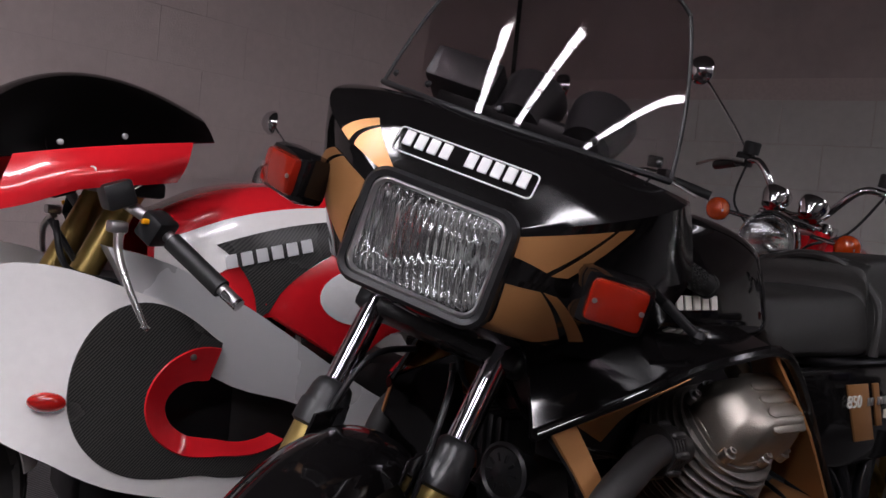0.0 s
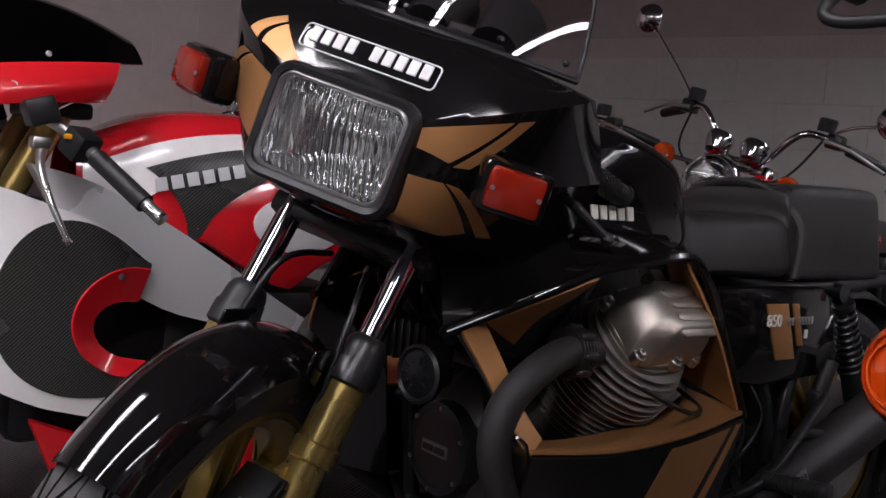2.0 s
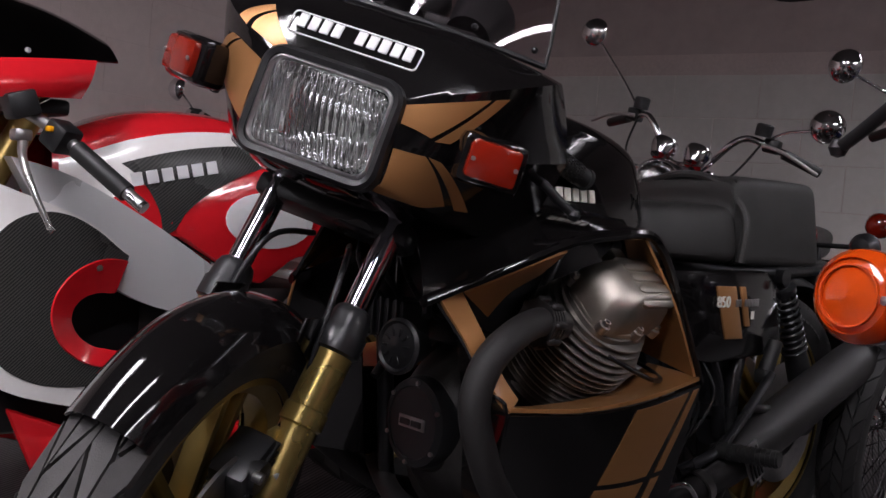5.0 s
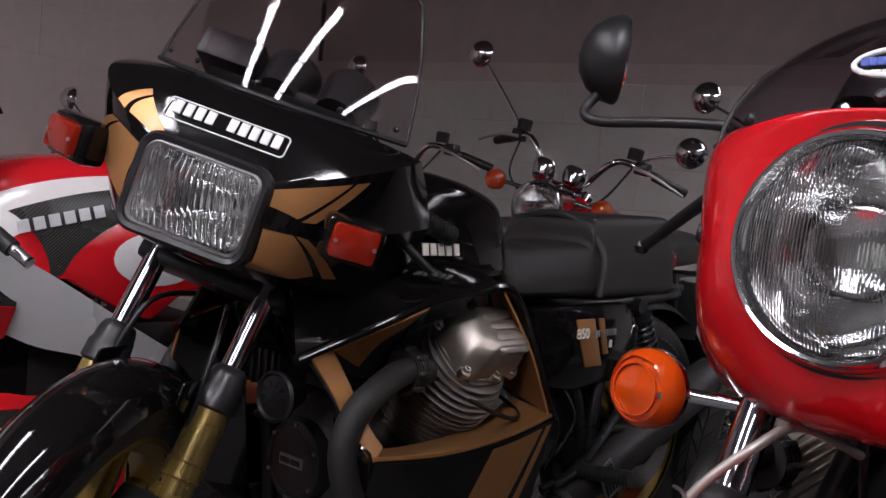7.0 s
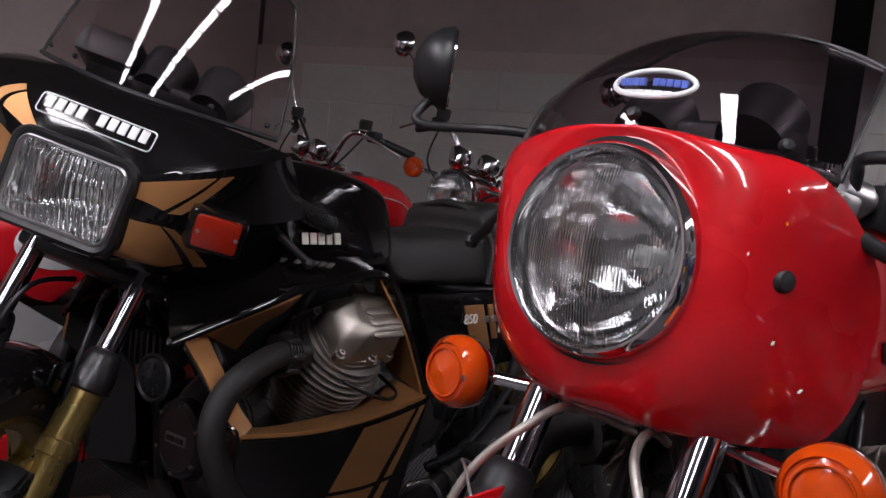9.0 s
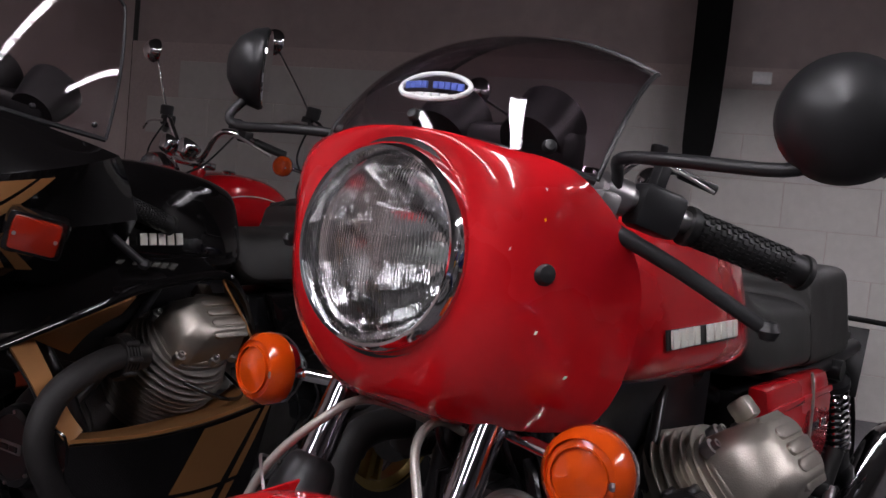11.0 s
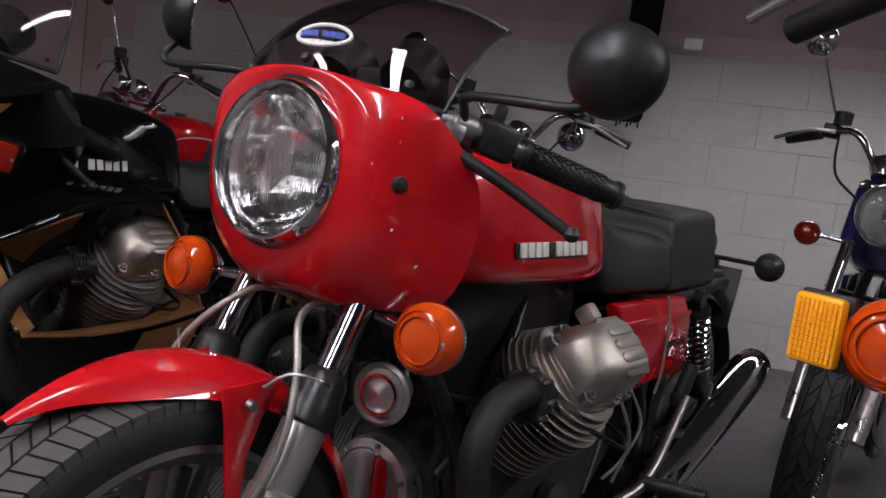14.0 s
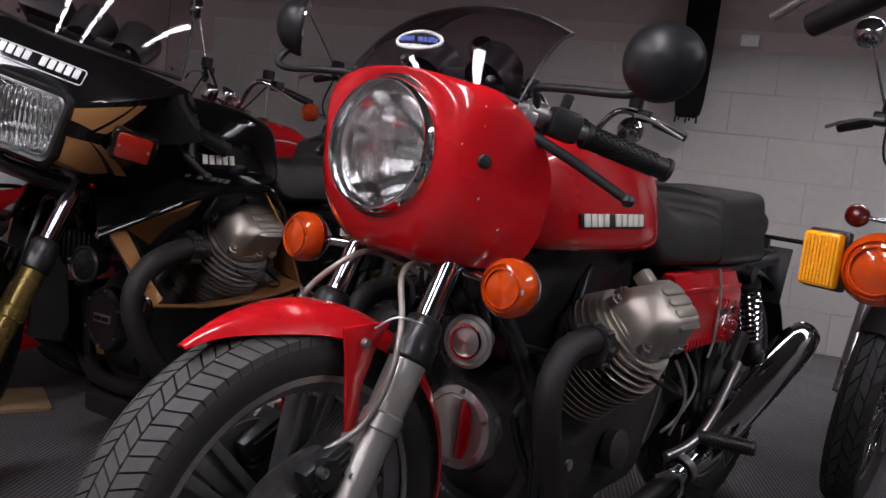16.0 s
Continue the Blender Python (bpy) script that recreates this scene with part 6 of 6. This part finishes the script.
def tourer(label, hl, heading, lean, steer, paint, mirrors, lens=ORANGE, rise=0.10, reflector=False, lamp_z=0.80):
    global BASE
    BASE = Matrix()
    m0 = pose(0, 0, 0, -lean, 0, heading)
    o = V(hl) - m0 @ V((0, 0, 0.90))
    bike = thing("touring_motorcycle", label, "motorcycle", pose(o.x, o.y, FLOOR, -lean, 0, heading), "motorcycles in the back row")
    S = steering(steer, -0.13)
    spoked_wheel(bike, "front_wheel", (0.19, 0, 0.315), 0.325, 0.048, S)
    spoked_wheel(bike, "rear_wheel", (-1.25, 0, 0.315), 0.325, 0.055, None)
    for s in (1, -1):
        leg = part("fork_tube", tube([(-0.12, s * 0.095, 0.98), (0.075, s * 0.095, 0.56)], 0.0175, 16, 1), CHROME, bike, base=S)
        part("fork_slider", tube([(0.07, s * 0.095, 0.575), (0.19, s * 0.085, 0.30)], 0.025, 18, 1), ALLOY, leg, base=S)
        part("fork_ear", tube([(-0.10, s * 0.095, 0.95), (-0.03, s * 0.095, 0.80)], 0.026, 16, 1), paint, leg, base=S)
        indicator(bike, V((-0.02, s * 0.205, lamp_z)), (1, 0, 0), 0.036, lens, S, V((-0.03, s * 0.09, lamp_z)))
        bar = part("handlebar", tube([(-0.13, 0.0, 0.985), (-0.13, s * 0.06, 0.99), (-0.12, s * 0.15, 1.00 + rise), (-0.16, s * 0.22, 1.01 + rise), (-0.26, s * 0.37, 0.985 + rise * 0.8)], 0.0112, 12), CHROME, bike, base=S)
        part("grip", tube([(-0.195, s * 0.275, 1.000 + rise * 0.93), (-0.265, s * 0.378, 0.983 + rise * 0.8)], 0.0162, 14, 1), GRIP, bar, base=S)
        part("switch_housing", box(0.045, 0.05, 0.045, Matrix.Translation((-0.172, s * 0.242, 1.008 + rise)), 0.008), PLASTIC, bar, base=S)
        part("reservoir", lathe([(0, 0), (0.026, 0), (0.027, 0.035), (0.022, 0.040), (0, 0.040)], 20, Matrix.Translation((-0.14, s * 0.215, 1.03 + rise))), PLASTIC, bar, base=S)
        part("lever", tube([(-0.13, s * 0.225, 1.005 + rise), (-0.125, s * 0.30, 0.995 + rise), (-0.17, s * 0.40, 0.975 + rise * 0.8)], [0.007, 0.0055, 0.006], 10), ALLOY, bar, base=S)
        part("cable", tube([(-0.14, s * 0.215, 1.00 + rise), (-0.05, s * 0.18, 0.98), (-0.02, s * 0.08, 0.90), (-0.10, s * 0.03, 0.75)], 0.004, 8), DARK, bar, base=S)
        if s in mirrors:
            mc = V(mirrors[s])
            round_mirror(bike, mc, (1, s * 0.2, 0.1), 0.052, [(-0.16, s * 0.225, 1.02 + rise), V((-0.16, s * 0.235, 1.02 + rise)).lerp(mc, 0.3) + V((0, 0, 0.015)), mc + V((-0.012, -s * 0.012, -0.015))], CHROME, S, 0.0045)
        part("shock_absorber", join(spring((-1.05, s * 0.13, 0.64), (-1.18, s * 0.13, 0.38), 0.026, 0.004, 12), tube([(-1.05, s * 0.13, 0.66), (-1.19, s * 0.13, 0.35)], 0.012, 10, 1)), CHROME, bike)
        part("exhaust", tube([(-0.26, s * 0.10, 0.50), (-0.17, s * 0.11, 0.42), (-0.2, s * 0.12, 0.25), (-0.4, s * 0.16, 0.2), (-0.8, s * 0.19, 0.22), (-1.3, s * 0.2, 0.28)], [0.02, 0.02, 0.02, 0.022, 0.036, 0.036], 14), CHROME, bike)
        part("side_cover", prism([(-0.62, 0.66), (-0.88, 0.66), (-0.92, 0.50), (-0.66, 0.48)], 0.02, side_m(s * 0.14), 0.006), paint, bike)
        if reflector:
            rm = Matrix.Translation((0.0, s * 0.258, 0.802)) @ Matrix.Rotation(radians(s * 22), 4, "Z")
            rf = part("side_reflector", box(0.012, 0.042, 0.056, rm, 0.004), YELLOW, bike, "amber rectangular reflector", base=S)
            part("reflector_shell", box(0.008, 0.047, 0.061, rm @ Matrix.Translation((-0.010, 0, 0)), 0.003), PLASTIC, rf, base=S)
            dots = [box(0.002, 0.003, 0.0036, rm @ Matrix.Translation((0.0065, -0.016 + 0.0040 * i, -0.022 + 0.0049 * j)), 0, 1) for i in range(9) for j in range(10)]
            part("reflector_texture", join(*dots), YELLOW, rf, base=S, kind="stuff")
    round_headlight(bike, V((0.045, 0, 0.90)), (1, 0, 0.02), 0.090, S)
    part("headlight_shell", lathe([(0, -0.11), (0.03, -0.105), (0.07, -0.07), (0.088, -0.02), (0.086, 0.0), (0.082, -0.012), (0.06, -0.075), (0, -0.10)], 36, axis_m((0.038, 0, 0.90), (1, 0, 0.02))), CHROME, bike, base=S)
    for y in (-0.058, 0.058):
        g = part("gauge", lathe([(0, -0.055), (0.03, -0.05), (0.043, -0.02), (0.045, 0.0), (0.043, 0.006), (0.036, 0.004), (0, 0.002)], 30, axis_m((-0.07, y, 1.035), (-0.55, 0, 0.83))), CHROME, bike, base=S)
    part("fork_yoke", box(0.06, 0.24, 0.03, Matrix.Translation((-0.13, 0, 0.965)), 0.008), CHROME, bike, base=S)
    front_mudguard(bike, (0.19, 0, 0.315), 0.340, CHROME if not reflector else BLUE, S, 40, 190, [(0.05, 0), (0.058, 0), (0.058, 0), (0.058, 0), (0.05, 0)], 0.03)
    part("frame", join(tube([(-0.14, 0, 0.92), (-0.2, 0.05, 0.6), (-0.25, 0.1, 0.2), (-0.7, 0.12, 0.17), (-0.85, 0.12, 0.62), (-1.3, 0.12, 0.68)], 0.015, 10), tube([(-0.14, 0, 0.92), (-0.2, -0.05, 0.6), (-0.25, -0.1, 0.2), (-0.7, -0.12, 0.17), (-0.85, -0.12, 0.62), (-1.3, -0.12, 0.68)], 0.015, 10)), DARK, bike)
    tank = part("fuel_tank", loft([section(-0.13, 0.06, 0.74, 0.86, 3), section(-0.17, 0.10, 0.72, 0.90, 3), section(-0.30, 0.135, 0.70, 0.935, 3), section(-0.48, 0.13, 0.70, 0.92, 3), section(-0.60, 0.095, 0.71, 0.87, 3), section(-0.63, 0.07, 0.73, 0.84, 3)]), paint, bike)
    part("filler_cap", lathe([(0, 0), (0.032, 0), (0.032, 0.01), (0.02, 0.016), (0, 0.016)], 24, Matrix.Translation((-0.33, 0, 0.93))), CHROME, tank)
    for s in (1, -1):
        part("pinstripe", tube([(-0.17, s * 0.108, 0.80), (-0.24, s * 0.133, 0.85), (-0.36, s * 0.139, 0.862), (-0.5, s * 0.128, 0.84), (-0.60, s * 0.098, 0.79)], 0.0022, 6), BADGE, tank)
    part("seat", loft([section(-0.60, 0.09, 0.72, 0.83, 4), section(-0.70, 0.13, 0.70, 0.82, 4), section(-0.95, 0.14, 0.70, 0.83, 4), section(-1.25, 0.13, 0.71, 0.85, 4), section(-1.34, 0.11, 0.73, 0.83, 4)]), VINYL, bike)
    eng = part("engine", box(0.38, 0.22, 0.26, Matrix.Translation((-0.47, 0, 0.34)), 0.03), CAST_DARK, bike)
    for k in range(9):
        part("fin", box(0.20, 0.30, 0.005, Matrix.Translation((-0.33, 0, 0.48 + 0.018 * k)) @ Matrix.Rotation(radians(-12), 4, "Y"), 0.001, 1), CAST_DARK, eng)
    part("tail_light", box(0.06, 0.09, 0.07, Matrix.Translation((-1.40, 0, 0.74)), 0.012), REDLENS, bike)
    part("rear_mudguard", sheet(lambda u, v: (-1.25 + 0.345 * math.cos(radians(50 + 150 * u)), (v * 2 - 1) * 0.07, 0.315 + (0.35 - 0.03 * abs(v * 2 - 1) ** 3) * math.sin(radians(50 + 150 * u))), 26, 10, 0.003), CHROME, bike)
    return bike


tourer("red touring motorcycle with chrome bars and round mirrors", (0.985, 2.70, 0.888), 222, 9, 6, RED, {-1: (-0.20, -0.50, 1.36), 1: (-0.12, 0.40, 1.20)}, AMBER, lamp_z=0.945)
tourer("dark red touring motorcycle with chrome headlight", (0.475, 3.28, 0.93), 214, 6, 0, RED, {-1: (-0.12, -0.33, 1.38)})
tourer("red motorcycle with low bars and a small chrome mirror", (-0.65, 3.46, 0.90), 216, 6, 0, RED, {-1: (-0.12, -0.36, 1.14)}, rise=0.0)
tourer("chrome touring motorcycle with black grips", (1.62, 2.12, 0.88), 218, 6, 0, BLUE, {-1: (-0.02, -0.40, 1.24), 1: (-0.25, 0.17, 1.05)})
tourer("blue touring motorcycle with round headlight", (2.43, 1.18, 0.88), 216, 6, 0, BLUE, {-1: (-0.10, -0.33, 1.36)})
tourer("blue motorcycle with amber side reflectors", (1.02, -0.335, 0.88), 215, 1, 0, BLUE, {}, AMBER, 0.12, True)

# ---- loose things ----
hang = thing("hanging_strap", "black hanging strap with a frayed end", "strap", pose(3.02, 3.42, 0, 0, 0, -38))
part("strap", loft([[V((x + w * c, 0.03 + 0.012 * d, z)) for c, d in ((1, 1), (-1, 1), (-1, -1), (1, -1))] for x, z, w in ((0.0, 2.7, 0.085), (0.0, 2.2, 0.085), (0.0, 1.7, 0.083), (-0.01, 1.25, 0.075), (-0.015, 1.17, 0.05))], sub=3), CLOTH, hang)
part("frayed_end", join(*[tube([(-0.07 + 0.018 * k, 0.03, 1.19), (-0.075 + 0.019 * k, 0.03, 1.14 + 0.012 * (k % 3))], 0.006, 6, 1) for k in range(7)]), PLASTIC, hang)
board = part("board", box(0.34, 0.22, 0.012, pose(-0.16, 1.98, FLOOR + 0.007, 0, 0, 12), 0.002), CARDBOARD, None)
tagged(board, "brown cardboard sheet lying on the carpet", "cardboard")
socket = part("wall_box", box(0.09, 0.03, 0.06, pose(3.24, 3.28, 1.60, 0, 0, -38), 0.004), LAMP_WHITE, None)
tagged(socket, "small grey junction box on the wall", "junction box")
